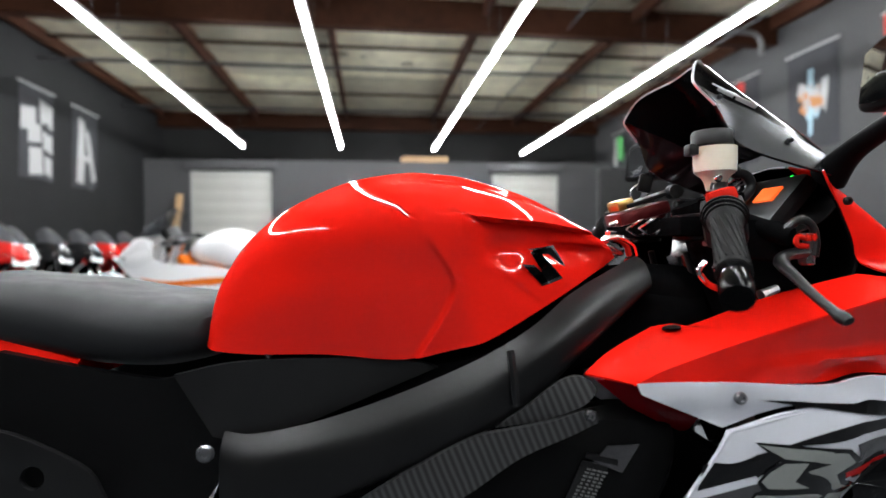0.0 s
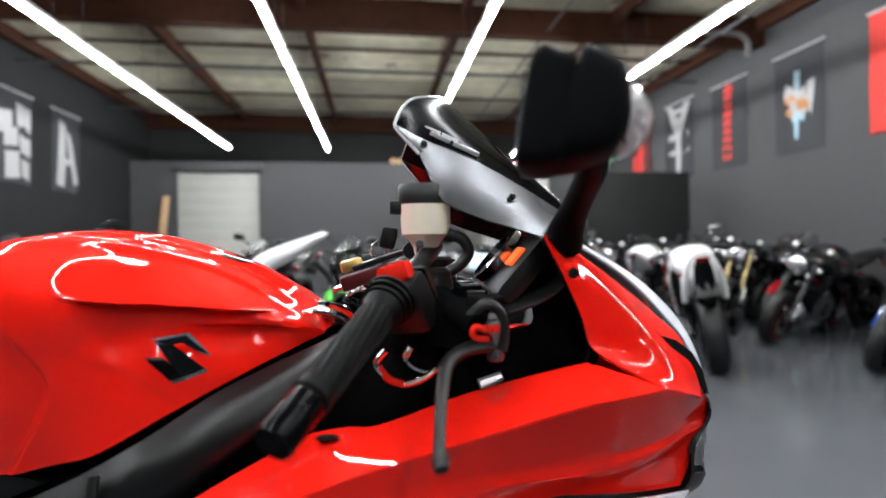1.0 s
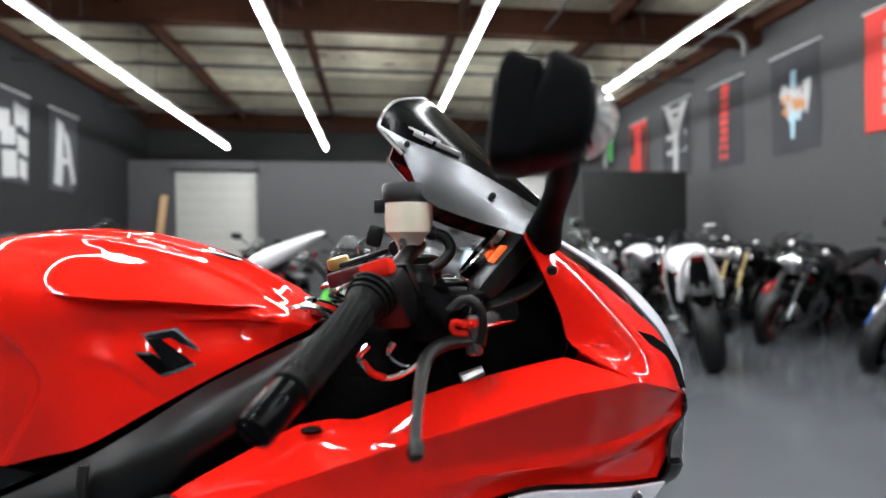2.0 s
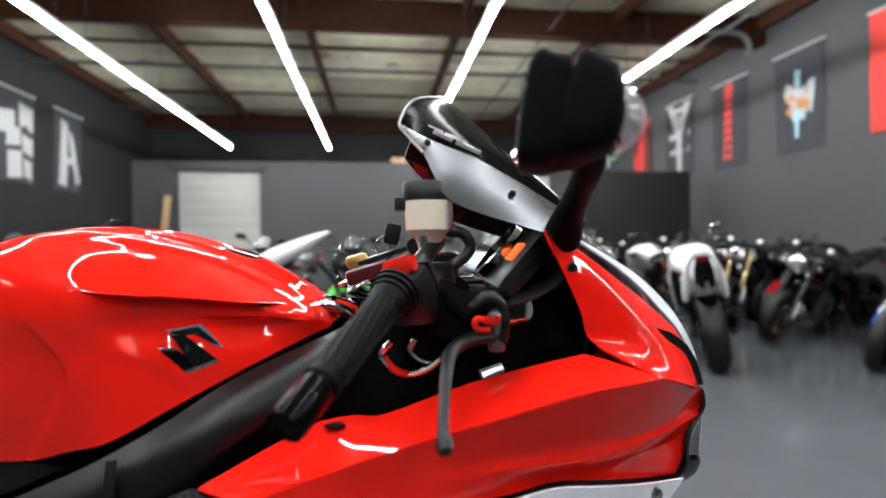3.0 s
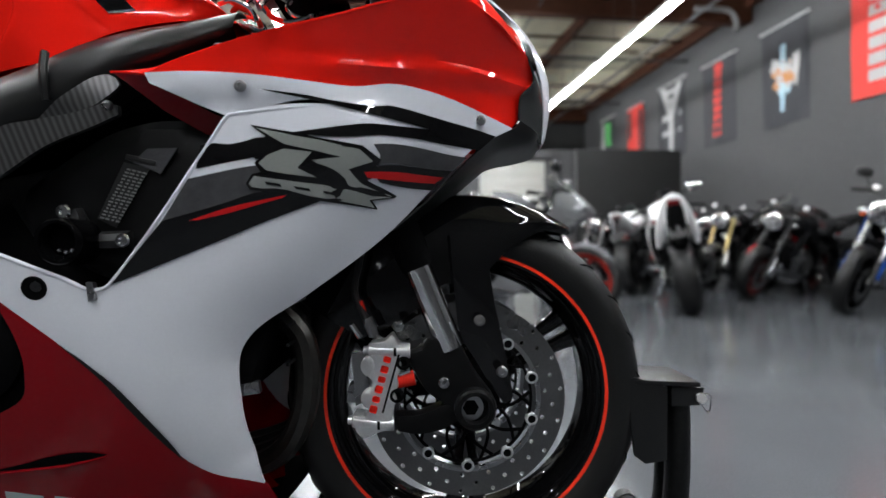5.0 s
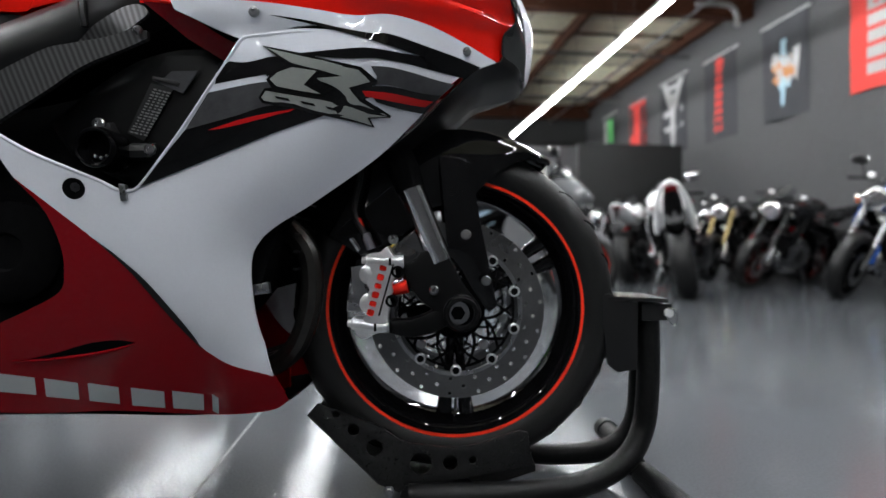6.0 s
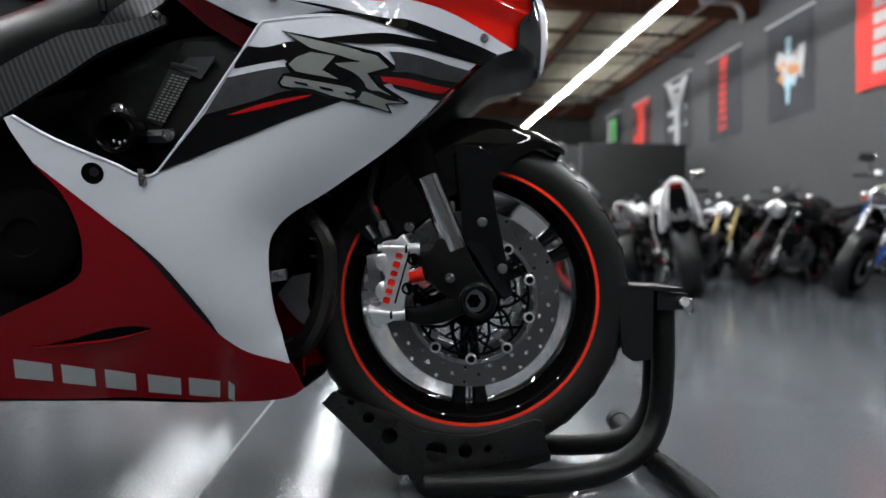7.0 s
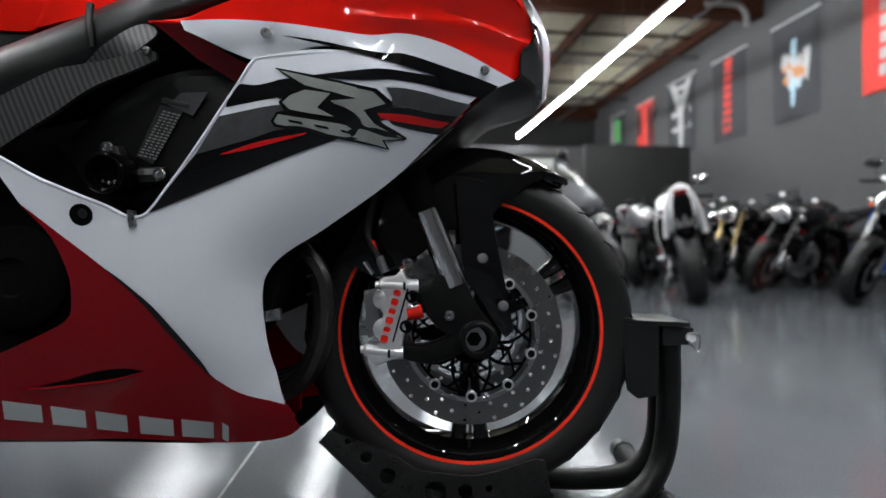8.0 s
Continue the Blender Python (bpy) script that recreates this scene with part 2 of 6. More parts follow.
def plate(text, y0, y1, bevel=0.0, holes=(), n=6):
    """A flat plate with a side outline, from y0 to y1, with round holes (x, z, r)."""
    line = curve_through(outline(text), True, n)
    bm = bmesh.new()
    edges = []
    for ring in [line] + [[Vector((hx + hr * math.cos(a * math.tau / 14), hz + hr * math.sin(a * math.tau / 14))) for a in range(14)] for hx, hz, hr in holes]:
        vs = [bm.verts.new((p[0], y0, p[1])) for p in ring]
        edges += [bm.edges.new((a, b)) for a, b in zip(vs, vs[1:] + vs[:1])]
    bmesh.ops.triangle_fill(bm, edges=edges, use_beauty=True, use_dissolve=False)
    r = bmesh.ops.extrude_face_region(bm, geom=bm.faces[:])
    for v in r["geom"]:
        if isinstance(v, bmesh.types.BMVert):
            v.co.y = y1
    bmesh.ops.recalc_face_normals(bm, faces=bm.faces)
    if bevel:
        es = [e for e in bm.edges if len(e.link_faces) == 2 and e.calc_face_angle(0) > 0.9]
        bmesh.ops.bevel(bm, geom=es, offset=bevel, segments=2, affect="EDGES", profile=0.6)
    return bm


def skin(rows, n=5, both=True, thick=0.0, inward=(0, 0.5, 0)):
    """A smooth sheet through rows of points; all rows have as many points."""
    lines = [curve_through(r, False, n) for r in rows]
    cols = [curve_through([tuple(l[k]) for l in lines], False, n if both else 1) for k in range(len(lines[0]))]
    bm = bmesh.new()
    grid = [[bm.verts.new(p) for p in c] for c in cols]
    for a, b in zip(grid, grid[1:]):
        for k in range(len(a) - 1):
            if len({tuple(v.co) for v in (a[k], b[k], b[k + 1], a[k + 1])}) == 4:
                bm.faces.new((a[k], b[k], b[k + 1], a[k + 1]))
    bmesh.ops.remove_doubles(bm, verts=bm.verts, dist=1e-5)
    bm.normal_update()
    if thick:
        far = Vector(inward)
        tot = sum(((f.calc_center_median() - far).dot(f.normal) for f in bm.faces))
        if tot < 0:
            bmesh.ops.reverse_faces(bm, faces=bm.faces)
        bm.normal_update()
        rim = [e for e in bm.edges if e.is_boundary]
        faces = bm.faces[:]
        inner = {v: bm.verts.new(v.co - v.normal * thick) for v in bm.verts[:]}
        for f in faces:
            bm.faces.new([inner[v] for v in reversed(f.verts)])
        for e in rim:
            lp = e.link_loops[0]
            a, b = lp.vert, lp.link_loop_next.vert
            bm.faces.new([b, a, inner[a], inner[b]])
    return bm


def tube(pts, radius, sides=10, n=5, bm=None, smooth=True, flat=1.0):
    """A round bar along points; radius is one number or one for each point."""
    bm = bm or bmesh.new()
    rad = radius if isinstance(radius, (list, tuple)) else [radius] * len(pts)
    line = curve_through([(*p, r) for p, r in zip(pts, rad)], False, n) if smooth and len(pts) > 2 else [Vector((*p, r)) for p, r in zip(pts, rad)]
    P, R = [Vector(p[:3]) for p in line], [p[3] for p in line]
    d0 = (P[1] - P[0]).normalized()
    up = Vector((0, 0, 1)) if abs(d0.z) < 0.9 else Vector((1, 0, 0))
    a = d0.cross(up).normalized()
    rings = []
    for k, p in enumerate(P):
        d = ((P[min(k + 1, len(P) - 1)] - P[max(k - 1, 0)])).normalized()
        a = (a - d * a.dot(d)).normalized()
        b = d.cross(a)
        rings.append([bm.verts.new(p + (a * math.cos(i * math.tau / sides) + b * flat * math.sin(i * math.tau / sides)) * R[k]) for i in range(sides)])
    for u, v in zip(rings, rings[1:]):
        for i in range(sides):
            bm.faces.new((u[i], u[(i + 1) % sides], v[(i + 1) % sides], v[i]))
    bm.faces.new(rings[0][::-1])
    bm.faces.new(rings[-1])
    bmesh.ops.recalc_face_normals(bm, faces=bm.faces)
    return bm


def lathe(profile, m=Matrix(), sides=32, bm=None, closed=False):
    """Spins (radius, height) about the y axis, then lays the result at m."""
    bm = bm or bmesh.new()
    rings = []
    for r, h in profile:
        if r < 1e-6:
            rings.append([bm.verts.new(m @ Vector((0, h, 0)))])
        else:
            rings.append([bm.verts.new(m @ Vector((r * math.cos(i * math.tau / sides), h, r * math.sin(i * math.tau / sides)))) for i in range(sides)])
    pairs = list(zip(rings, rings[1:])) + ([(rings[-1], rings[0])] if closed else [])
    made = []
    for u, v in pairs:
        for i in range(sides):
            j = (i + 1) % sides
            q = [u[i % len(u)], u[j % len(u)], v[j % len(v)], v[i % len(v)]]
            q = list(dict.fromkeys(q))
            if len(q) > 2:
                made.append(bm.faces.new(q))
    if not closed:
        for ring in (rings[0], rings[-1]):
            if len(ring) > 1:
                made.append(bm.faces.new(ring))
    bmesh.ops.recalc_face_normals(bm, faces=made)
    return bm


def box(size, m=Matrix(), bevel=0.0, bm=None):
    bm = bm or bmesh.new()
    r = bmesh.ops.create_cube(bm, size=1, matrix=m @ Matrix.Diagonal((*size, 1)))
    if bevel:
        es = list({e for v in r["verts"] for e in v.link_edges})
        bmesh.ops.bevel(bm, geom=es, offset=bevel, segments=2, affect="EDGES", profile=0.6)
    return bm


def span(x0, x1, y0, y1, z0, z1, bevel=0.0, bm=None):
    return box((x1 - x0, y1 - y0, z1 - z0), pose((x0 + x1) / 2, (y0 + y1) / 2, (z0 + z1) / 2), bevel, bm)


def loft(stations, sides=16, n=4, bm=None, y=0.0, cap=True):
    """Rounded sections along x: (x, half width, z low, z high, squareness)."""
    bm = bm or bmesh.new()
    line = curve_through(stations, False, n)
    rings = []
    for x, w, lo, hi, sq in line:
        ring = []
        for i in range(sides):
            a = i * math.tau / sides
            c, s = math.cos(a), math.sin(a)
            e = 2 / max(sq, 0.5)
            ring.append(bm.verts.new((x, y + w * math.copysign(abs(c) ** e, c), (lo + hi) / 2 + (hi - lo) / 2 * math.copysign(abs(s) ** e, s))))
        rings.append(ring)
    for u, v in zip(rings, rings[1:]):
        for i in range(sides):
            bm.faces.new((u[i], u[(i + 1) % sides], v[(i + 1) % sides], v[i]))
    if cap:
        bm.faces.new(rings[0][::-1])
        bm.faces.new(rings[-1])
    bmesh.ops.recalc_face_normals(bm, faces=bm.faces)
    return bm


def bolt_head(x, y, z, r=0.008, side=-1):
    m = pose(x, y, z)
    s = side
    return lathe([(r, 0), (r, s * 0.003), (r * 0.8, s * 0.0052), (r * 0.45, s * 0.0055), (r * 0.42, s * 0.002), (0, s * 0.002)], m, 12)


# ---- the hall ----
XL, XR, YB, YF, ZC = -6.15, 5.95, 13.1, -6.0, 4.66


def structure(name, bm, material, label, category, angle=35.0):
    return tagged(part(name, bm, material, None, "", angle), label, category, "", "structure")


floor = structure("floor", span(XL - 0.3, XR + 0.3, YF - 0.3, 14.8, -0.12, 0.0), FLOOR, "glossy grey epoxy-coated concrete floor", "floor")
structure("floor_joint", tube([(-.45, 1.6, .0012), (-.463, .66, .0012), (-.470, .33, .0012), (-.472, .09, .0012), (-.478, -1.5, .0012)], .0032, 4, 3, None, True, .3), JOINT, "pale filled joint in the floor", "joint")
structure("wall_left", span(XL - 0.2, XL, YF, 14.6, 0, ZC + 0.3), WALL_DIM, "matt charcoal painted side wall, darkened in colour for its weaker light", "wall")
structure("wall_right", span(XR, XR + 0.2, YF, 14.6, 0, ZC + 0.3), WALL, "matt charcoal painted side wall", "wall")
structure("wall_front", span(XL, XR, YF - 0.2, YF, 0, ZC + 0.3), WALL, "charcoal wall behind the viewpoint", "wall")
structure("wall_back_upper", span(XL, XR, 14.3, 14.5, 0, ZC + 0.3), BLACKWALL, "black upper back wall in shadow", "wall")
bm = span(XL, -5.12, YB, YB + 0.2, 0, 3.2)
span(-3.1, 2.5, YB, YB + 0.2, 0, 3.2, 0, bm)
span(4.4, XR, YB, YB + 0.2, 0, 3.2, 0, bm)
span(-5.12, -3.1, YB + 0.003, YB + 0.2, 2.95, 3.2, 0, bm)
span(2.5, 4.4, YB + 0.003, YB + 0.2, 2.92, 3.2, 0, bm)
structure("wall_back", bm, BACKWALL, "dark grey painted back wall with two shutter openings", "wall")
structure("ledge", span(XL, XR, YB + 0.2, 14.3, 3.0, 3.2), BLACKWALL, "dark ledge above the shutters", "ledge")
structure("wall_black_screen", span(3.55, 5.62, 8.72, 8.84, 0, 2.4, 0.006), BLACKWALL, "freestanding black partition wall", "partition")


def shutter(name, x0, x1, top):
    ob = thing(name, pose((x0 + x1) / 2, YB + 0.1, 0), "off-white roller shutter door, closed", "shutter", "", "structure")
    w = x1 - x0
    k, z = 0, 0.05
    while z < top - 0.02:
        z1 = min(z + 0.3, top)
        part("slat", box((w - 0.06, 0.035, z1 - z - 0.003), pose(0, 0, (z + z1) / 2), 0.002), SHUTTER, ob)
        z = z1
    part("housing", box((w + 0.16, 0.24, 0.2), pose(0, -0.09, top + 0.14), 0.02), BACKWALL, ob, "grey roller housing")
    for s in (-1, 1):
        part("guide_rail", box((0.06, 0.09, top), pose(s * (w / 2 - 0.01), -0.07, top / 2), 0.008), BACKWALL, ob)


shutter("door_1", -5.12, -3.1, 2.93)
shutter("door_2", 2.5, 4.4, 2.9)

# ceiling: sagging foil-faced blankets over timber purlins and girders
bm = bmesh.new()
rnd = random.Random(12)
BAYS = [XL, -3.66, -1.3, 1.06, 3.42, XR]
for x0, x1 in zip(BAYS, BAYS[1:]):
    y = YF
    while y < 14.6:
        y1 = min(14.6, y + rnd.choice((1.2, 1.22, 2.4)))
        drop, tilt, deep = rnd.uniform(0, .04), rnd.uniform(-.02, .02), rnd.uniform(.02, .07)
        g = []
        for j in range(11):
            row = []
            for i in range(17):
                u, v = i / 16, j / 10
                x, yy = x0 + .012 + (x1 - x0 - .024) * u, y + .008 + (y1 - y - .016) * v
                sag = drop + tilt * (v - .5) + deep * math.sin(math.pi * u) * math.sin(math.pi * v) + .02 * noise.noise((x * 1.3, yy * 1.3, 3.1)) + .009 * noise.noise((x * 6, yy * 6, 8.1))
                row.append(bm.verts.new((x, yy, ZC - sag)))
            g.append(row)
        for r0, r1 in zip(g, g[1:]):
            for i in range(16):
                bm.faces.new((r0[i], r1[i], r1[i + 1], r0[i + 1]))
        y = y1
structure("ceiling", bm, FOIL, "sagging foil-faced insulation blankets between roof timbers", "ceiling", 60)
structure("roof_deck", span(XL - 0.2, XR + 0.2, YF - 0.2, 14.8, ZC + 0.3, ZC + 0.4), TIMBER, "plain roof deck above the insulation", "roof")
for x in (-6.02, -3.66, -1.3, 1.06, 3.42, 5.83):
    structure("purlin", span(x - 0.045, x + 0.045, YF, 14.3, ZC - 0.24, ZC + 0.02, 0.008), TIMBER, "red-brown stained timber roof purlin", "beam")
for y in (7.25, 0.4, 14.1):
    structure("girder", span(XL, XR - 0.02, y - 0.1, y + 0.1, ZC - 0.46, ZC + 0.04, 0.01), TIMBER, "deep red-brown timber girder across the hall", "beam")
for y in (8.95, 11.9, 4.6, 2.2):
    structure("batten", span(XL, XR - 0.02, y - 0.014, y + 0.014, ZC - 0.12, ZC - 0.07, 0.004), TIMBER, "thin timber batten across the purlins", "beam")


def pipe_run(name, pts, r, m, label, category="pipe"):
    tagged(part(name, tube(pts, r, 8, 4), m), label, category)


pipe_run("sprinkler_pipe", [(XL, 9.0, 4.2), (0, 9.0, 4.2), (XR, 9.0, 4.2)], 0.028, PIPE, "dark sprinkler pipe hung across the ceiling")
pipe_run("sprinkler_pipe", [(XL, 12.0, 4.2), (0, 12.0, 4.2), (XR, 12.0, 4.2)], 0.028, PIPE, "dark sprinkler pipe hung across the ceiling")
pipe_run("conduit", [(4.75, -5.5, 4.12), (4.75, 4, 4.12), (4.75, 14.2, 4.12)], 0.022, PIPE, "dark conduit run along the ceiling")
pipe_run("conduit", [(2.35, -5.5, 4.3), (2.35, 4, 4.3), (2.35, 14.2, 4.3)], 0.014, PIPE, "thin dark cable conduit along the ceiling")
pipe_run("downpipe", [(4.9, 7.1, 4.35), (5.45, 7.1, 4.35), (5.6, 7.1, 4.2), (5.6, 7.1, 4.02)], 0.045, GREY_PIPE, "grey elbowed drain pipe below the girder end")

# tube lamps: four long rows of end-to-end units
for gx in (-3.67, -1.38, 0.92, 3.33):
    ends = {-3.67: 12.45, -1.38: 12.45, 0.92: 12.65, 3.33: 12.95}[gx]
    n_units = 8 if abs(gx) < 2 else 7
    for k in range(n_units):
        y1 = ends - k * 2.2
        lamp = thing("tube_light", pose(gx, y1 - 1.1, 3.42), "white linear tube light hung below the roof", "ceiling light", "tube lights")
        part("diffuser", tube([(0, -1.1, 0), (0, 1.1, 0)], 0.022, 12, 1), LAMP, lamp, "glowing white tube")
        part("housing", box((0.095, 2.19, 0.05), pose(0, 0, 0.052), 0.008), PALE_PIPE, lamp, "white metal housing")
        for s in (-0.8, 0.8):
            part("hanger", tube([(0, s, 0.1), (0, s, 1.26)], 0.004, 5, 1), PIPE, lamp)


def cloth(w, h, seed, n=14):
    """A hanging flag in the y-z plane, slightly rippled."""
    bm = bmesh.new()
    g = []
    for j in range(n + 1):
        row = []
        for i in range(11):
            u, v = (i / 10 - 0.5) * w, -h * j / n
            row.append(bm.verts.new((0.03 * j / n * math.sin(u * 7 + seed) + 0.012 * noise.noise((u * 5, v * 3, seed)), u, v)))
        g.append(row)
    for a, b in zip(g, g[1:]):
        for i in range(10):
            bm.faces.new((a[i], b[i], b[i + 1], a[i + 1]))
    return bm


def sway(seed, h):
    return lambda u, v: 0.03 * (-v / h) * math.sin(u * 7 + seed) + 0.012 * noise.noise((u * 5, v * 3, seed))


def flag_mat(name, col):
    return grain(mat(name, col, 0.8), 60, 0.1, 0.0004, 3)


F_BLACK, F_RED, F_WHITE = flag_mat("black_cloth", (0.02, 0.021, 0.025)), flag_mat("red_cloth", (0.46, 0.028, 0.02)), flag_mat("white_cloth", (0.3, 0.3, 0.3))
F_ORANGE, F_BLUE, F_GREEN = flag_mat("orange_cloth", (0.36, 0.15, 0.05)), flag_mat("pale_blue_cloth", (0.25, 0.38, 0.46)), flag_mat("green_cloth", (0.08, 0.38, 0.1))


def flag(x, y, z, face, ground, shapes, label, seed, w=0.91, h=1.5):
    """face: +1 hangs on the left wall and looks to +x, -1 on the right wall. shapes: (material, [(u, v), ...])."""
    ob = thing("banner", pose(x, y, z), label, "banner", "wall banners")
    part("cloth", cloth(w, h, seed), ground, ob)
    part("rod", tube([(0, -w / 2 - 0.03, 0.012), (0, w / 2 + 0.03, 0.012)], 0.018, 8, 1), PALE_PIPE, ob, "white hanging rod")
    s = sway(seed, h)
    for m, pts in shapes:
        bm = bmesh.new()
        vs = [bm.verts.new((0, u, v)) for u, v in pts]
        f = bm.faces.new(vs)
        bmesh.ops.triangulate(bm, faces=[f])
        for k in range(1, 12):
            bmesh.ops.bisect_plane(bm, geom=bm.verts[:] + bm.edges[:] + bm.faces[:], dist=1e-5, plane_co=(0, 0, -h * k / 12), plane_no=(0, 0, 1))
        for v in bm.verts:
            v.co.x = s(v.co.y, v.co.z) + face * 0.006
        part("emblem", bm, m, ob)
    return ob


def rect(u0, u1, v0, v1, skew=0.0):
    return [(u0, v0), (u1, v0 + skew), (u1, v1 + skew), (u0, v1)]


def star(u, v, r0, r1, n, turn=0.0):
    return [(u + (r0 if k % 2 else r1) * math.sin(turn + k * math.pi / n), v + (r0 if k % 2 else r1) * math.cos(turn + k * math.pi / n)) for k in range(2 * n)]


# ---- the red and white sport motorcycle: x ahead, y to its left, z up, under the front axle ----
BIKE = pose(0, 0, 0, 0, 0, -5) @ pose(0, 0.125, 0)
AX = 0.344
bike = thing("motorcycle", BIKE, "red, white and black fully faired sport motorcycle in a wheel chock", "motorcycle")
BASE = Soft([(-.291, .785, .253), (-.30, .74, .260), (-.125, .641, .207), (-.047, .678, .187), (.014, .762, .164), (-.549, .54, .250), (-.465, .536, .244),
          (-.406, .80, .250), (-.503, .315, .196), (.0, .905, .220), (-.13, .87, .242), (-.14, .785, .226), (-.14, .742, .236), (-.45, .17, .125), (-.25, .20, .105), (-.72, .20, .14), (-.72, .40, .21),
          (-.30, .40, .205), (-.23, .52, .215), (.07, .70, .12), (.09, .83, .115), (-.40, .66, .256), (-.30, .28, .165)])

ARCH = [(-.310, .30), (-.321, .383), (-.319, .433), (-.307, .462), (-.281, .487), (-.228, .521), (-.124, .599), (-.06, .66)]


def W(x, z):
    """Half width of the bodywork; it rolls inward towards the wheel opening."""
    d = 9.0
    for (ax, az), (bx, bz) in zip(ARCH, ARCH[1:]):
        ux, uz = bx - ax, bz - az
        k = min(1.0, max(0.0, ((x - ax) * ux + (z - az) * uz) / (ux * ux + uz * uz)))
        d = min(d, math.hypot(x - ax - ux * k, z - az - uz * k))
    f = max(0.0, 1 - d / .085)
    return BASE(x, z) - .026 * f * f


RIDGE = [(-.410, .801), (-.380, .816), (-.332, .833), (-.288, .847), (-.234, .8625), (-.175, .878), (-.090, .900), (-.004, .907), (.12, .91)]


def ridge_z(x):
    for (ax, az), (bx, bz) in zip(RIDGE, RIDGE[1:]):
        if x <= bx:
            return az + (bz - az) * (max(x, ax) - ax) / (bx - ax)
    return RIDGE[-1][1]


def creased(x, z):
    """The upper fairing's flank: it falls inward below the ridge to a fold, steps out, and falls inward again."""
    ridge = ridge_z(x)
    fold = .838 + (x - .05) * .035
    f = smooth_step((x + .34) / .26)
    if z > fold:
        return W(x, z) - f * .013 * (ridge - z) / max(.02, ridge - fold)
    d = fold - z
    return W(x, z) - f * (.013 - .006 * smooth_step(d / .010)) - f * .009 * smooth_step((d - .008) / .026)


def stripe_width(x, z):
    """The stripe's rear lower corner tucks in behind the side fairing's lip."""
    return W(x, z) - .013 * smooth_step((-.165 - x) / .12) * smooth_step((.787 - z) / .026)


def under_width(x, z):
    return W(x, z) - max(0, .80 - z) * .9


def smooth_step(t):
    t = min(1.0, max(0.0, t))
    return t * t * (3 - 2 * t)


def plane_at(y):
    return lambda x, z: y


def decal(name, text, material, parent, lift, width=None, step=0.011):
    return part(name, panel(text, width or W, -1, lift, 0.0006, step), material, parent)


for s in (-1, 1):
    side = part("side_fairing", panel("-660,615* -651,595 -626,554* -592,526 -525,468 -481,422 -447,374 -418,332 -390,297* -357,270 -300,247* -306,275 -317,330 -321,383 -319,433 -307,462 -281,487 -228,521 -124,599 -38,686* 8,728 38,745* -54,757 -144,766 -230,765 -308,749* -322,722 -393,622 -457,542* -484,536 -498,546 -590,584 -649,618*", W, s, 0, .004, .011), WHITE, bike, "glossy white side fairing with black and grey graphics")
    # Belly pan and inner edge wear the red with shade mixed into it.
    belly = part("belly_pan", panel("-626,553* -590,510 -574,459 -576,418 -587,393 -625,372 -723,331* -820,306* -830,196* -675,191 -547,194 -408,182 -347,180 -306,185 -284,199* -297,247* -357,270 -390,297* -418,332 -447,374 -481,422 -525,468 -592,526*", W, s, 0, .004, .014), DARK_SHADE_RED, bike, "red belly pan, its shade put into the colour")
    upper = part("upper_fairing", panel("-412,800* -366,804 -290,802 -215,795 -159,792 -111,798 -69,794 -21,784 63,761* 79,782 82,812 105,838* 92,866 40,892 -4,907* -90,900 -175,878 -234,862 -288,847 -332,833 -380,816*", creased, s, 0, 0.004, 0.0075), RED, bike, "glossy bright red upper fairing")
    stripe = part("fairing_stripe", panel("-409,803* -353,804 -283,801 -215,795 -159,792 -111,798 -69,794 -21,784 66,761* 38,745* -54,757 -144,768 -220,772 -308,749* -353,768 -403,790*", stripe_width, s, 0.0012, 0.004, 0.014), WHITE, bike, "white fairing stripe")
    part("inner_fairing", panel("-453,806* -409,803* -353,768 -307,750* -316,722 -350,735 -403,765*", under_width, s, -0.012), DARK_SHADE_RED, bike, "red inner fairing edge, its shade put into the colour")
    # the return flange along the notch, and the chin under the nose
    seam = [(-.115, .607), (-.073, .640), (-.038, .673), (.011, .722), (.037, .745), (.060, .758), (.074, .766), (.080, .776)]
    keel = [(-.075, .628), (-.035, .657), (-.005, .681), (.021, .703), (.042, .718), (.086, .7265), (.120, .737), (.131, .757)]
    chin = part("chin_panel", skin([[(x, s * (W(x, z) - .003), z) for x, z in seam], [((a[0] + b[0]) / 2 + .006 * min(1, k / 4), s * (W(*a) * .60 + .012), (a[1] + b[1]) / 2 - .002 * min(1, k / 4)) for k, (a, b) in enumerate(zip(seam, keel))], [(x, 0, z) for x, z in keel]], 5, True, .003, (-.15, 0, .9)), SPAR, bike, "satin black chin panel")
    part("fairing_lip", tube([(x, s * (W(x, z) - 0.0005), z) for x, z in ((-.648, .617), (-.6, .589), (-.55, .567), (-.51, .550), (-.490, .539), (-.474, .536), (-.459, .541), (-.43, .575), (-.393, .622), (-.36, .668), (-.324, .720), (-.311, .741), (-.304, .749))], 0.0026, 10, 5), WHITE, side)
    part("fairing_lip", tube([(x, s * (W(x, z) - 0.001), z) for x, z in ((-.306, .748), (-.279, .753), (-.233, .760), (-.19, .765))], [.0028, .0028, .002, .001], 8, 3), WHITE, side)
    part("fairing_clip", plate("-484,546* -475,545* -473,524* -481,521*", s * (W(-.478, .535) - .004), s * (W(-.478, .535) + .0045), .001), STEEL, side, "grey clip at the foot of the notch")
    ledge_out = RIDGE[:8]
    ledge_in = [(-.463, .230, .812), (-.414, .186, .830), (-.356, .170, .855), (-.322, .160, .857), (-.29, .146, .853), (-.197, .148, .885), (-.115, .148, .906), (-.06, .150, .918)]
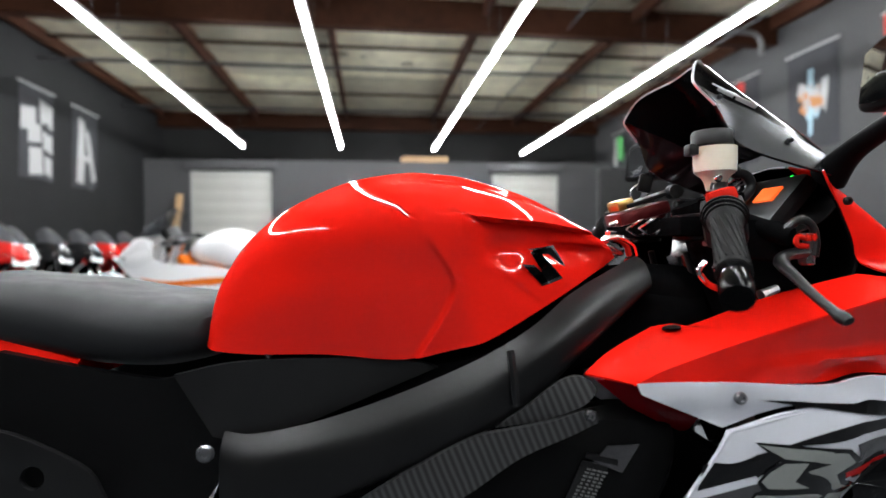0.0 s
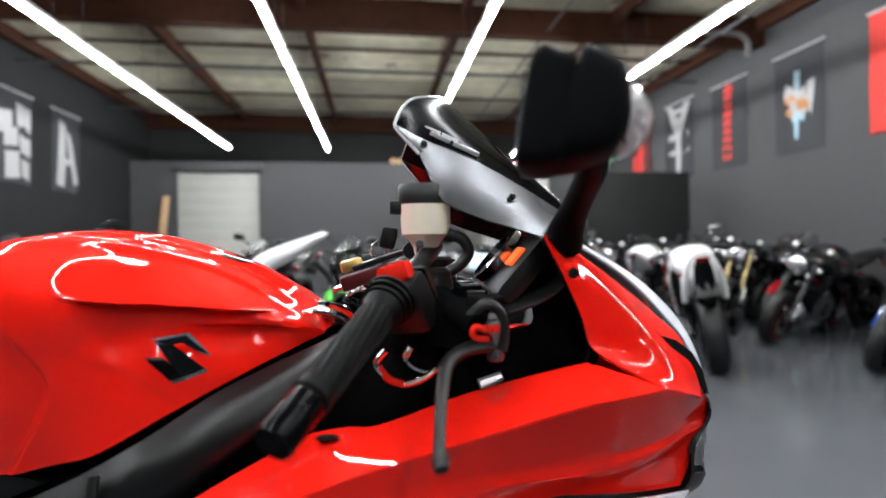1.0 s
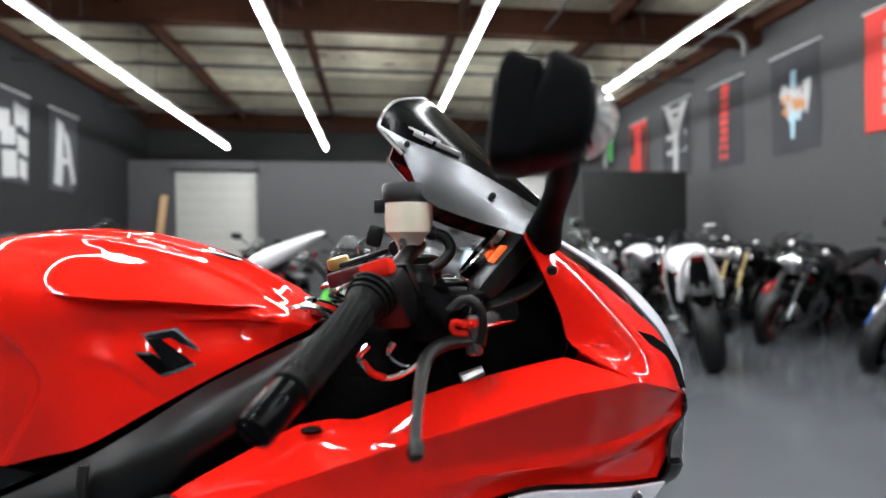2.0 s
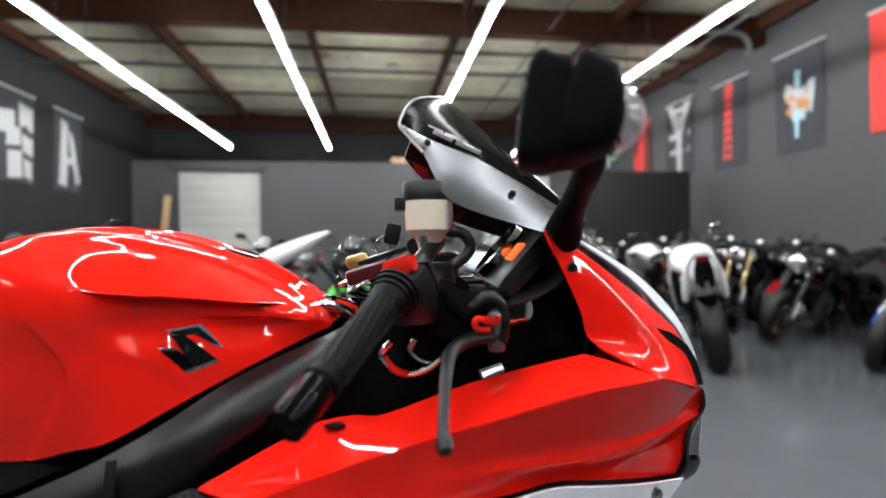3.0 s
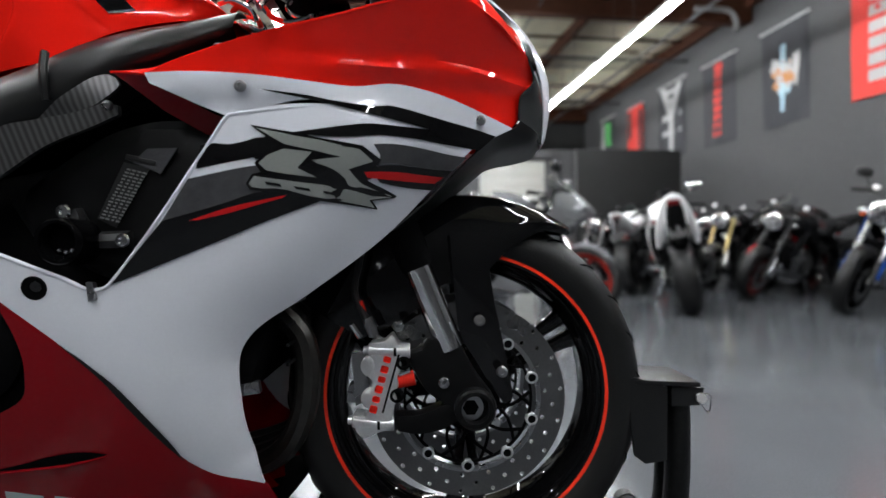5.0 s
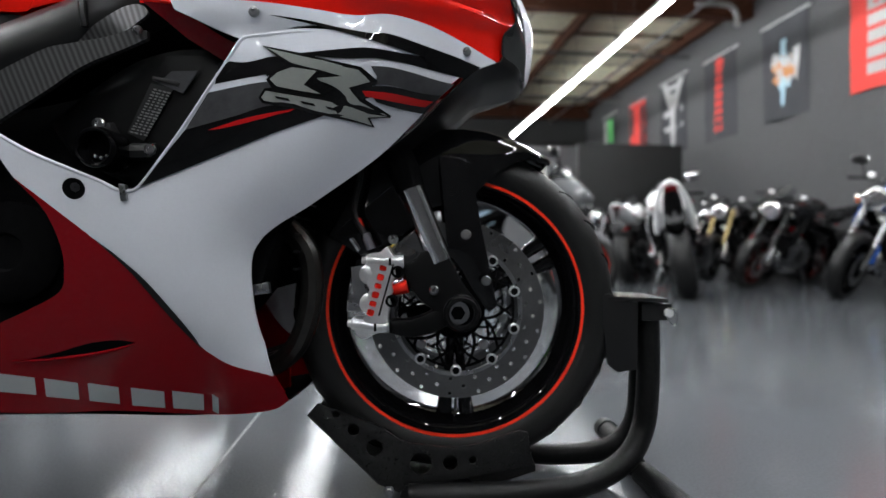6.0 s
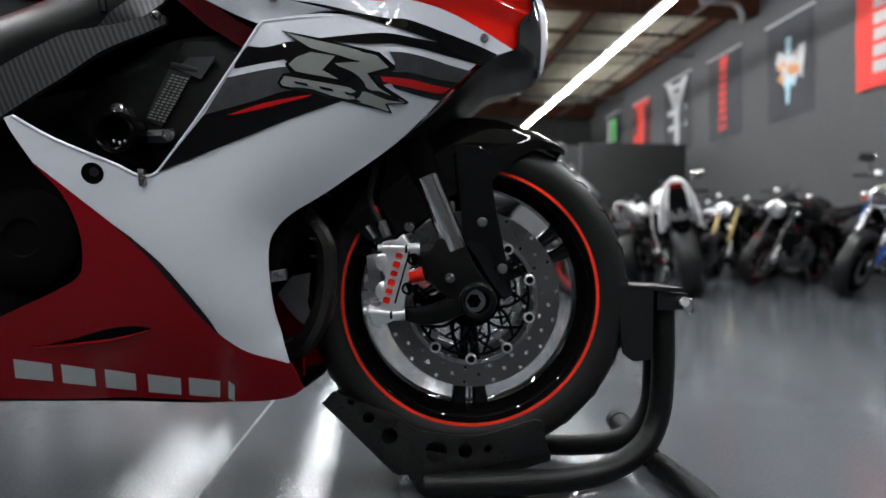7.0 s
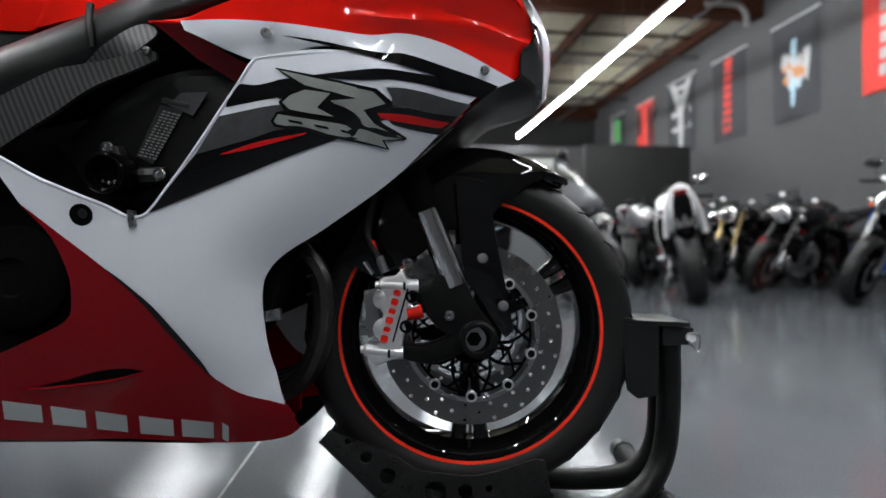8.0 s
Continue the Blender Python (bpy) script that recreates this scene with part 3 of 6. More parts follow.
    mid = [((a[0] + b[0]) / 2, s * ((W(*a) + b[1]) / 2 + 0.001), (a[1] + b[2]) / 2 + 0.001) for a, b in zip(ledge_out, ledge_in)]
    part("cockpit_ledge", skin([[(x, s * W(x, z), z) for x, z in ledge_out], mid, [(x, s * y, z, True) if k == 2 else (x, s * y, z) for k, (x, y, z) in enumerate(ledge_in)]], 6, True, 0.003, (-.2, 0, .6)), RED, bike, "red ledge beside the cockpit")
    part("rubber_plug", lathe([(.011, 0), (.011, .003), (.006, .005), (0, .005)], pose(-.338, s * .190, .8545, 74 if s < 0 else 106), 14), PLASTIC, bike)
    rows = [[(-.104, .150, 1.059), (-.085, .150, 1.015), (-.064, .148, .967), (-.052, .150, .932), (-.004, .2195, .9065)],
            [(-.098, .125, 1.066), (-.045, .137, 1.010), (.000, .155, .958), (.022, .172, .922), (.042, .186, .890)],
            [(-.092, .102, 1.067), (-.012, .115, 1.000), (.044, .124, .936), (.071, .127, .901), (.092, .114, .864)],
            [(-.093, .068, 1.076), (.010, .068, .998), (.064, .068, .951), (.090, .068, .923), (.116, .068, .858)]]
    part("nose_cowl", skin([[(x, s * y, z) for x, y, z in r] for r in rows], 5, True, 0.003, (-.1, 0, .9)), RED, bike, "glossy red nose cowl")
    rows = [rows[3], [(-.086, .045, 1.077), (.020, .045, 1.008), (.078, .045, .950), (.106, .045, .914), (.126, .045, .852)], [(-.08, 0, 1.082), (.045, 0, 1.008), (.099, 0, .960), (.128, 0, .918), (.146, 0, .850)]]
    part("nose_centre", skin([[(x, s * y, z) for x, y, z in r] for r in rows], 5, True, 0.003, (-.1, 0, .9)), BLACK, bike, "gloss black nose centre")
    edge_line = [(x, s * (W(x, z) - .003), z) for x, z in ((.092, .866), (.104, .838), (.082, .812), (.079, .782), (.081, .774))]
    part("headlight_cover", skin([edge_line, [(.116, s * .068, .858), (.114, s * .080, .834), (.102, s * .085, .808), (.099, s * .085, .782), (.101, s * .080, .762)], [(.126, s * .045, .852), (.129, s * .045, .830), (.130, s * .045, .805), (.129, s * .045, .778), (.127, s * .045, .752)]], 5, True, 0.003, (-.1, 0, .8)), COVER, bike, "dark glossy headlight cover")
    lamp_pts = [(.017, .138, .945), (.050, .118, .934), (.078, .100, .916), (.097, .088, .893), (.108, .083, .860), (.085, .106, .876), (.055, .126, .905), (.034, .136, .927)]
    bm = bmesh.new()
    bm.faces.new([bm.verts.new((x + .004, s * (y + .005), z + .002)) for x, y, z in lamp_pts])
    r = bmesh.ops.extrude_face_region(bm, geom=bm.faces[:])
    for v in r["geom"]:
        if isinstance(v, bmesh.types.BMVert):
            v.co += Vector((-.01, -s * .012, -.004))
    bmesh.ops.recalc_face_normals(bm, faces=bm.faces)
    part("headlight", bm, SMOKE, bike, "narrow dark headlight lens")
    for x, z, r in ((-.291, .785, .0075), (.014, .764, .0075)):
        part("fairing_screw", bolt_head(x, s * (W(x, z) + .0015), z, r, s), STEEL, bike, "steel fairing screw")
    part("nose_screw", bolt_head(-.075, s * .1525, 1.017, .006, s), PLASTIC, bike)
    slot = part("crash_slot", lathe([(.0152, -.002), (.0152, .0008), (.0146, .0012), (.0136, .0009), (0, .0009)], pose(-.545, s * W(-.545, .54), .539, 0, 0, 180 if s < 0 else 0) @ pose(0, 0, 0, -12), 24), DARK, side, "round dark bolt recess")
    part("recess_bolt", lathe([(.0066, 0), (.0066, .0012), (.004, .0014), (0, .0006)], pose(-.542, s * (W(-.545, .54) + .0006), .541, 0, 0, 180 if s < 0 else 0) @ pose(0, 0, 0, -12), 12), PLASTIC, slot)

line = [(-.08, 1.082), (.045, 1.009), (.099, .961), (.128, .919), (.146, .874), (.149, .840), (.148, .810), (.140, .768), (.131, .752)]
brow = [(-.086, 1.078), (.020, 1.009), (.078, .951), (.106, .915), (.1235, .870), (.129, .836), (.131, .805), (.129, .772), (.127, .751)]
part("nose_stripe", skin([[(x + .001, q * .045, z + .001) for x, z in brow] if q else [(x + .002, 0, z + .001) for x, z in line] for q in (-1, 0, 1)], 5, True, .002, (-.1, 0, .9)), WHITE, bike, "broad white stripe down the nose")

# graphics on the near side
for text, m, lift, nm in (
    ("-271,782* -217,777 -171,770 -130,767* -106,769 -47,758 8,750 37,745* 11,721* -38,732 -55,742* -131,756 -186,767 -233,775*", BLACK, .0021, "graphic_band"),
    ("-240,727* -171,739 -131,744 -89,743 -50,743* 20,735* 9,722* -38,725 -81,729 -123,730* -155,726 -179,725*", BLACK, .0014, "graphic_band"),
    ("-338,712* -258,723* -237,715* -264,699* -273,694* -275,697* -344,683*", BLACK, .0014, "graphic_band"),
    ("-354,671* -274,687 -257,681 -262,656* -320,639 -388,620*", GREY_DECAL, .0014, "graphic_panel"),
    ("-388,620* -320,639 -262,656 -196,647 -201,644* -267,618 -314,598 -381,571 -457,541*", BLACK, .0017, "graphic_band"),
    ("-356,620* -304,637 -238,652* -244,648* -305,630 -343,621*", RED_DECAL, .0023, "graphic_line"),
    ("-131,718* -106,720 -73,718 -38,713 -6,710* -27,691* -64,692 -106,695 -125,693* -123,705*", GREY_DECAL, .0014, "graphic_panel"),
    ("-139,689* -106,694 -64,692 -27,691* -55,665* -90,666 -123,670 -131,676 -156,666* -168,691*", BLACK, .0017, "graphic_band"),
    ("-144,683* -106,685 -73,684 -40,682* -52,674* -90,674 -123,675 -140,676*", RED_DECAL, .0023, "graphic_line"),
):
    decal(nm, text, m, bike, lift)
# the emblem, as plain slanted shapes with a dark rim
decal("emblem_rim", "-278,736* -223,728* -197,723* -144,715* -122,699* -125,692* -158,683* -104,655* -106,652* -135,647* -129,636* -150,639* -199,645* -281,658* -285,665* -277,677* -267,679* -274,690* -262,703* -244,711*", BLACK, bike, .0029)
for text in ("-272,733* -239,714* -171,700* -206,695* -161,664* -111,654* -163,685* -132,696* -148,710* -197,720* -225,724*", "-239,708* -258,700* -269,690* -260,681* -234,677* -202,674* -224,685* -206,705*", "-281,665* -275,674* -234,669* -195,665* -159,659* -136,653* -110,653* -139,648* -133,638* -160,643* -199,649* -278,661*"):
    decal("emblem", text, SILVER_DECAL, bike, .0035)
for x, z in ((-.263, .6675), (-.229, .6625), (-.195, .6575)):
    decal("emblem_slit", " ".join(f"{a * 1000:.1f},{b * 1000:.1f}*" for a, b in ((x, z), (x + .018, z - .0025), (x + .020, z - .006), (x + .003, z - .0035))), BLACK, bike, .0041)
# pale lettering on the belly pan stands as plain slanted blocks
for k, (x0, x1) in enumerate(((-.728, -.664), (-.655, -.598), (-.588, -.536), (-.523, -.468), (-.461, -.409), (-.402, -.388))):
    z0 = .230 - (x0 + .728) * .125
    decal("letter_block", " ".join(f"{x * 1000:.0f},{z * 1000:.0f}*" for x, z in ((x0, z0), (x1 - .006, z0 - .006), (x1, z0 + .024), (x0 + .006, z0 + .032))), LETTER, bike, .001)
decal("belly_slot", "-664,285* -600,291 -540,300 -490,313* -520,317 -560,312 -610,298*", DARK, bike, .0012)
part("slot_lip", tube([(x, -W(x, z) - .0015, z) for x, z in ((-.690, .282), (-.655, .283), (-.60, .289), (-.54, .298), (-.492, .311))], [.001, .0022, .0026, .0026, .001], 8, 4), DARK_SHADE_RED, bike)
decal("fairing_gap", "-525,470* -481,424 -447,376 -418,334 -393,300* -404,326 -430,368 -462,412 -500,450*", BLACK, bike, .0045)
for s in (-1, 1):
    part("pan_prow", skin([[(-.310, s * .002, .170), (-.318, s * .03, .198), (-.324, s * .055, .228)], [(-.36, s * .002, .166), (-.37, s * .050, .194), (-.38, s * .095, .232)], [(-.42, s * .002, .164), (-.43, s * .070, .186), (-.44, s * .122, .235)]], 4, True, .003, (-.4, 0, .4)), RED, bike, "red tip where the pan's halves meet")
part("pan_floor", skin([[(-.82, -.14, .19), (-.6, -.13, .186), (-.4, -.115, .178), (-.285, -.09, .195)], [(-.82, 0, .17), (-.6, 0, .165), (-.4, 0, .165), (-.27, 0, .20)], [(-.82, .14, .19), (-.6, .13, .186), (-.4, .115, .178), (-.285, .09, .195)]], 4, True, .003, (-.5, 0, .6)), DARK, bike)

# ---- tank, seat, tail ----
def tank_rows(side):
    """Sections from the rear to the neck: (x, z) of the crown, then (half width, z) down the flank."""
    data = [
        (-.932, .870, [(.06, .868), (.115, .858), (.135, .845), (.14, .835)]),
        (-.915, .945, [(.075, .940), (.135, .915), (.155, .875), (.158, .832)]),
        (-.860, 1.010, [(.090, 1.000), (.160, .962), (.178, .900), (.170, .829)]),
        (-.770, 1.058, [(.100, 1.045), (.182, 1.004), (.196, .925), (.176, .828)]),
        (-.680, 1.074, [(.105, 1.063), (.192, 1.020), (.200, .930), (.178, .820)]),
        (-.615, 1.071, [(.105, 1.060), (.194, 1.010), (.194, .925), (.180, .832)]),
        (-.570, 1.064, [(.102, 1.051), (.192, .998), (.180, .945), (.182, .843)]),
        (-.500, 1.042, [(.096, 1.030), (.180, .990), (.172, .950), (.172, .880)]),
        (-.435, 1.010, [(.082, .998), (.150, .980), (.142, .952), (.138, .912)]),
        (-.390, .975, [(.060, .968), (.108, .962), (.104, .948), (.100, .932)]),
        (-.362, .945, [(.03, .945), (.060, .945), (.062, .944), (.062, .942)]),
    ]
    return [[(x, 0, z)] + [(x, side * w, zz) for w, zz in pts] for x, z, pts in data]


KNEE = curve_through([(-.690, 1.04), (-.641, .974), (-.613, .931), (-.608, .907), (-.626, .869), (-.660, .815)], False, 4)
EDGE = curve_through([(-.600, 1.004), (-.568, .997), (-.508, .992), (-.435, .982), (-.380, .974)], False, 4)


def line_at(line, axis, value):
    """The other coordinate of a line where one of them has the value."""
    for a, b in zip(line, line[1:]):
        if min(a[axis], b[axis]) <= value <= max(a[axis], b[axis]) and a[axis] != b[axis]:
            return a[1 - axis] + (b[1 - axis] - a[1 - axis]) * (value - a[axis]) / (b[axis] - a[axis])
    return None


RIB = curve_through([(-.500, .969), (-.441, .965), (-.389, .959), (-.350, .955)], False, 4)
FOLD = curve_through([(-.585, .972), (-.566, .944), (-.548, .926), (-.515, .898), (-.49, .880)], False, 4)


def flank_cut(x, z):
    """How far the flank is drawn in: a knee recess behind a curved edge, a scoop below the shoulder crease, a rib and a fold."""
    cut, k = 0.0, line_at(KNEE, 1, z)
    if k is not None:
        cut += .0065 * smooth_step((k - x) / .009) * smooth_step((.985 - z) / .06)
    e = line_at(EDGE, 0, x)
    if e is not None:
        d = e - z
        ends = smooth_step((x + .605) / .055) * smooth_step((-.385 - x) / .05)
        cut += .023 * ends * smooth_step(d / .0045) * (1 - smooth_step((d - .006) / .07))
    e = line_at(RIB, 0, x)
    if e is not None:
        d, ends = e - z, smooth_step((x + .500) / .05)
        cut -= .005 * ends * smooth_step((d + .02) / .019) * (1 - smooth_step(d / .004))
        cut += .006 * ends * smooth_step((-.40 - x) / .04) * smooth_step(d / .004) * (1 - smooth_step((d - .01) / .03))
    k = line_at(FOLD, 1, z)
    if k is not None:
        cut -= .0018 * smooth_step((x - k + .05) / .05) * (1 - smooth_step((x - k) / .01)) * smooth_step((z - .88) / .02) * smooth_step((.972 - z) / .03)
    return cut


def crown_fold(x, y):
    """Two creases run along the crown on either side and draw together towards the neck."""
    u, k = abs(y), min(1.0, max(0.0, (x + .66) / .26))
    f = smooth_step((x + .70) / .05) * smooth_step((-.385 - x) / .05)
    drop = 0.0
    for c0, c1, deep in ((.060, .036, .0035), (.118, .074, .0045)):
        c = c0 + (c1 - c0) * k
        drop -= deep * smooth_step((u - c) / .006) * (1 - smooth_step((u - c - .010) / .040))
    return f * drop


bm = bmesh.new()
for s in (-1, 1):
    half = skin(tank_rows(s), 28, True)
    for v in half.verts:
        v.co.z += crown_fold(v.co.x, v.co.y)
        if abs(v.co.y) > .09:
            v.co.y -= math.copysign(flank_cut(v.co.x, v.co.z) * smooth_step((abs(v.co.y) - .09) / .03), v.co.y)
    if s > 0:
        bmesh.ops.reverse_faces(half, faces=half.faces)
    me = bpy.data.meshes.new("half")
    half.to_mesh(me)
    half.free()
    bm.from_mesh(me)
    bpy.data.meshes.remove(me)
bmesh.ops.remove_doubles(bm, verts=bm.verts, dist=1e-4)
bmesh.ops.recalc_face_normals(bm, faces=bm.faces)
tank = part("fuel_tank", bm, RED, bike, "glossy bright red fuel tank with knee recesses", 50)
T = Soft([(-.93, .87, .1), (-.86, .9, .178), (-.77, .925, .196), (-.68, .93, .2), (-.615, .925, .194), (-.57, .945, .178), (-.50, .95, .169), (-.5, .88, .1725), (-.435, .952, .143), (-.435, .912, .139), (-.57, .843, .183), (-.57, .998, .192), (-.5, .99, .18)])
for text in ("-515,954* -485,959* -466,937* -475,941* -489,951* -498,950*", "-511,951* -498,951* -470,922* -490,915*", "-521,935* -505,934* -488,920* -491,915* -500,913*"):
    pts = outline(text)
    cx, cz = sum(p[0] for p in pts) / len(pts), sum(p[1] for p in pts) / len(pts)
    rim = " ".join(f"{(x + math.copysign(.003, x - cx)) * 1000:.1f},{(z + math.copysign(.003, z - cz)) * 1000:.1f}*" for x, z, _ in pts)
    decal("badge_rim", rim, CHROME, tank, .0042, T, .02)
    decal("tank_badge", text, BADGE, tank, .0054, T, .02)
part("filler_cap", lathe([(.034, -.008), (.034, -.001), (.028, .0), (.016, .0005), (0, .0005)], pose(-.50, 0, 1.0405, 90, 20, 0), 28), BLACK, tank, "flush black fuel filler cap")
part("tank_bracket", box((.045, .05, .012), pose(-.352, 0, .955, 0, 18, 0), .004), STEEL, tank, "bright tank front bracket")
for k, y in enumerate((-.075, -.05, -.02)):
    part("bracket_arm", tube([(-.385 + .012 * k, y, .968 - .003 * k), (-.362, y - .004, .972), (-.338, y + .004, .962), (-.33, y + .01, .945)], .0045, 8, 4), CHROME if k != 1 else REDCAP, tank)
part("bracket_bolt", lathe([(.009, 0), (.009, .006), (.005, .007), (0, .004)], pose(-.365, -.06, .975, 90), 6), CHROME, tank)
part("seat", loft([(-.90, .10, .835, .915, 2.6), (-.94, .14, .810, .897, 2.8), (-1.0, .155, .800, .897, 2.8), (-1.07, .150, .802, .906, 2.8), (-1.13, .140, .81, .918, 2.8), (-1.20, .13, .82, .926, 2.6), (-1.27, .12, .83, .934, 2.4)], 24, 5), SEAT, bike, "dark grey vinyl rider seat")
part("tail_cowl", loft([(-1.10, .13, .79, .83, 2.6), (-1.25, .12, .80, .90, 2.4), (-1.42, .10, .85, .975, 2.2), (-1.55, .07, .92, 1.02, 2.0), (-1.64, .03, .97, 1.02, 2.0)], 20, 4), RED, bike, "red tail cowl")
for s in (-1, 1):
    part("knee_panel", panel("-961,806* -884,820 -757,823 -656,815 -632,808* -686,786 -787,746 -872,716* -914,728*", plane_at(.166), s, 0, .01), PLASTIC, bike, "black side panel below the tank")
    part("subframe_panel", panel("-1190,835* -1100,815 -992,795 -950,805* -907,712* -930,640 -1000,590* -1190,640*", plane_at(.140), s, 0, .012), CAST, bike)
    part("subframe_bolt", bolt_head(-.915, s * .186, .715, .011, s), STEEL, bike, "steel frame bolt")
    spar = part("frame_spar", skin([[(-.90, s * .165, .735), (-.86, s * .180, .735), (-.777, s * .200, .755), (-.684, s * .205, .785), (-.582, s * .203, .826), (-.514, s * .192, .862), (-.451, s * .150, .900), (-.34, s * .085, .945)],
                                    [(-.90, s * .185, .70), (-.86, s * .205, .705), (-.777, s * .222, .722), (-.684, s * .226, .752), (-.582, s * .225, .795), (-.514, s * .215, .832), (-.451, s * .190, .872), (-.34, s * .12, .935)],
                                    [(-.90, s * .175, .60), (-.86, s * .205, .62), (-.777, s * .218, .660), (-.684, s * .224, .700), (-.582, s * .222, .745), (-.514, s * .213, .782), (-.451, s * .195, .832), (-.34, s * .14, .905)],
                                    [(-.90, s * .12, .58), (-.86, s * .14, .60), (-.777, s * .16, .645), (-.684, s * .17, .685), (-.582, s * .17, .73), (-.514, s * .165, .765), (-.451, s * .15, .815), (-.34, s * .10, .89)]], 5, True, .004, (-.6, 0, .75)), SPAR, bike, "satin black aluminium frame spar")
    part("spar_clip", tube([(-.548, s * .222, .838), (-.546, s * .229, .81), (-.543, s * .227, .775)], .005, 6, 3), SATIN, spar)
    part("frame_cover", panel("-790,628* -730,668 -682,697 -645,717 -592,742 -560,748 -508,757 -466,770* -450,766* -449,755* -482,740 -540,716 -593,681 -640,652 -700,614 -790,565*", lambda x, z: .236 - .05 * (max(0, -.47 - x)) ** 1.5, s, 0, .008), CARBON, bike, "ribbed carbon-weave frame cover")
    part("cover_bolt", bolt_head(-.460, s * .239, .765, .0065, s), STEEL, bike, "steel cover bolt")
    part("cover_fin", panel("-566,747* -531,774 -493,801 -470,808 -455,803* -450,790 -473,771 -515,755*", lambda x, z: .232 + .10 * (x + .51) - .25 * abs(z - .776), s, 0, .006), CARBON, bike, "ribbed carbon-weave fin above the cover")
    cov = part("clutch_cover", panel("-640,650* -560,700 -480,745 -400,760 -340,735 -350,660 -420,565 -470,545 -520,560 -600,600*", lambda x, z: .205 - .9 * max(0, -.44 - x) ** 2 - 1.2 * max(0, z - .66) ** 2, s, 0, .02, .02, 6, .012), CAST, bike, "black engine side cover")
    if s < 0:
        part("warning_label", panel("-459,700* -426,692* -470,614* -494,626*", plane_at(.2075), s, 0, .001), PLASTIC, cov, "black warning label with pale print")
        rnd_print = random.Random(5)
        for k in range(16):
            f = k / 16
            x, z = -.456 + (-.493 + .456) * f, .693 + (.626 - .693) * f
            for j in range(4):
                w = rnd_print.uniform(.0028, .0058)
                part("print_bar", box((w, .0008, .0022), pose(x + .004 + .0068 * j, -.2092, z - .003 - .0017 * j, 0, 14, 0)), PRINT, cov)
        part("shield_plate", panel("-447,699* -428,717* -389,718* -411,684*", plane_at(.2095), s, 0, .002), GREY_DECAL, cov, "grey shield plate")
        part("label_edge", box((.04, .003, .007), pose(-.436, -.209, .702, 0, 14, 0), .001), SATIN, cov)
    slider = part("crash_slider", lathe([(.012, 0), (.030, .004), (.030, .040), (.0285, .046), (.0255, .049), (.0225, .048), (.0205, .043), (.019, .030), (0, .030)], pose(-.512, s * .21, .596, 0, 0, 180 if s < 0 else 0), 32), SMOKE, bike, "round black crash slider")
    for k in range(3):
        part("socket_stud", bolt_head(-.518 + .008 * k, s * .2405, .585 - .002 * (k % 2), .003, s), CHROME, slider)
    for x, z in ((-.449, .597), (-.522, .634)):
        part("slider_bolt", bolt_head(x, s * .228, z, .0095, s), CHROME, bike, "bright hex bolt")
        part("slider_arm", tube([(-.503, s * .212, .596), (x, s * .212, z)], .013, 8, 1), PLASTIC, bike)
    # behind the pan's opening: the crankcase with its round covers
    part("crankcase_cover", lathe([(.078, 0), (.078, .014), (.066, .022), (.03, .024), (.026, .018), (0, .018)], pose(-.69, s * .165, .45, 0, 0, 180 if s < 0 else 0), 28), DARK, bike)
    part("case_bolt", bolt_head(-.60, s * .168, .405, .007, s), STEEL, bike)
    part("heel_plate", plate("-1220,735* -1180,748 -1140,742 -1060,700 -1035,660* -1060,640 -1150,600* -1230,600*", s * .175, s * .183, .002, [(-1.12, .69, .014), (-1.17, .70, .01)]), SATIN, bike, "black rear-set heel plate")
    part("foot_peg", tube([(-1.02, s * .18, .50), (-1.02, s * .27, .505)], .011, 10, 1), STEEL, bike)

part("engine", loft([(-.95, .10, .35, .62, 4), (-.85, .15, .28, .68, 4), (-.7, .165, .24, .70, 4), (-.5, .17, .26, .74, 4), (-.38, .16, .34, .72, 4), (-.33, .13, .42, .68, 4)], 24, 3), DARK, bike, "dark engine block")
part("air_box", loft([(-.86, .13, .70, .82, 3), (-.6, .16, .74, .84, 3), (-.4, .13, .78, .90, 3), (-.24, .10, .80, .90, 3)], 20, 3), DARK, bike)
part("steering_head", loft([(-.37, .085, .80, .925, 3), (-.30, .10, .78, .93, 3), (-.22, .085, .78, .925, 3), (-.17, .06, .80, .90, 3)], 18, 3), DARK, bike, "black steering head")
part("radiator", box((.035, .34, .30), pose(-.285, 0, .53, 0, 18, 0), .006), DARK, bike, "black radiator core")
for k in range(9):
    part("radiator_fin", box((.004, .32, .003), pose(-.262 + .0 * k, 0, .42 + .028 * k, 0, 18, 0)), SATIN, bike)
for k, y in enumerate((-.10, -.035, .035, .10)):
    part("exhaust_header", tube([(-.30, y, .50), (-.25, y * 1.05, .44), (-.255, y, .33), (-.32, y * .7, .25), (-.5, y * .5, .215)], .019, 10, 5), HEADER, bike, "darkened steel exhaust header")
part("duct_strut", box((.075, .012, .018), pose(-.335, -.165, .387, 0, -8, 0), .003), STEEL, bike, "grey fairing strut")
part("silencer", loft([(-.84, .05, .24, .34, 2), (-.95, .065, .26, .39, 2), (-1.2, .065, .34, .47, 2), (-1.32, .045, .41, .50, 2)], 18, 3, None, -.19), SATIN, bike, "black silencer")
part("swing_arm", loft([(-.90, .12, .40, .50, 3), (-1.05, .14, .38, .49, 3), (-1.25, .15, .34, .42, 3), (-1.40, .14, .31, .37, 3)], 16, 3), SATIN, bike)
part("kick_stand", tube([(-.72, .14, .28), (-.83, .17, .19), (-.9, .17, .18)], .012, 8, 3), SATIN, bike)


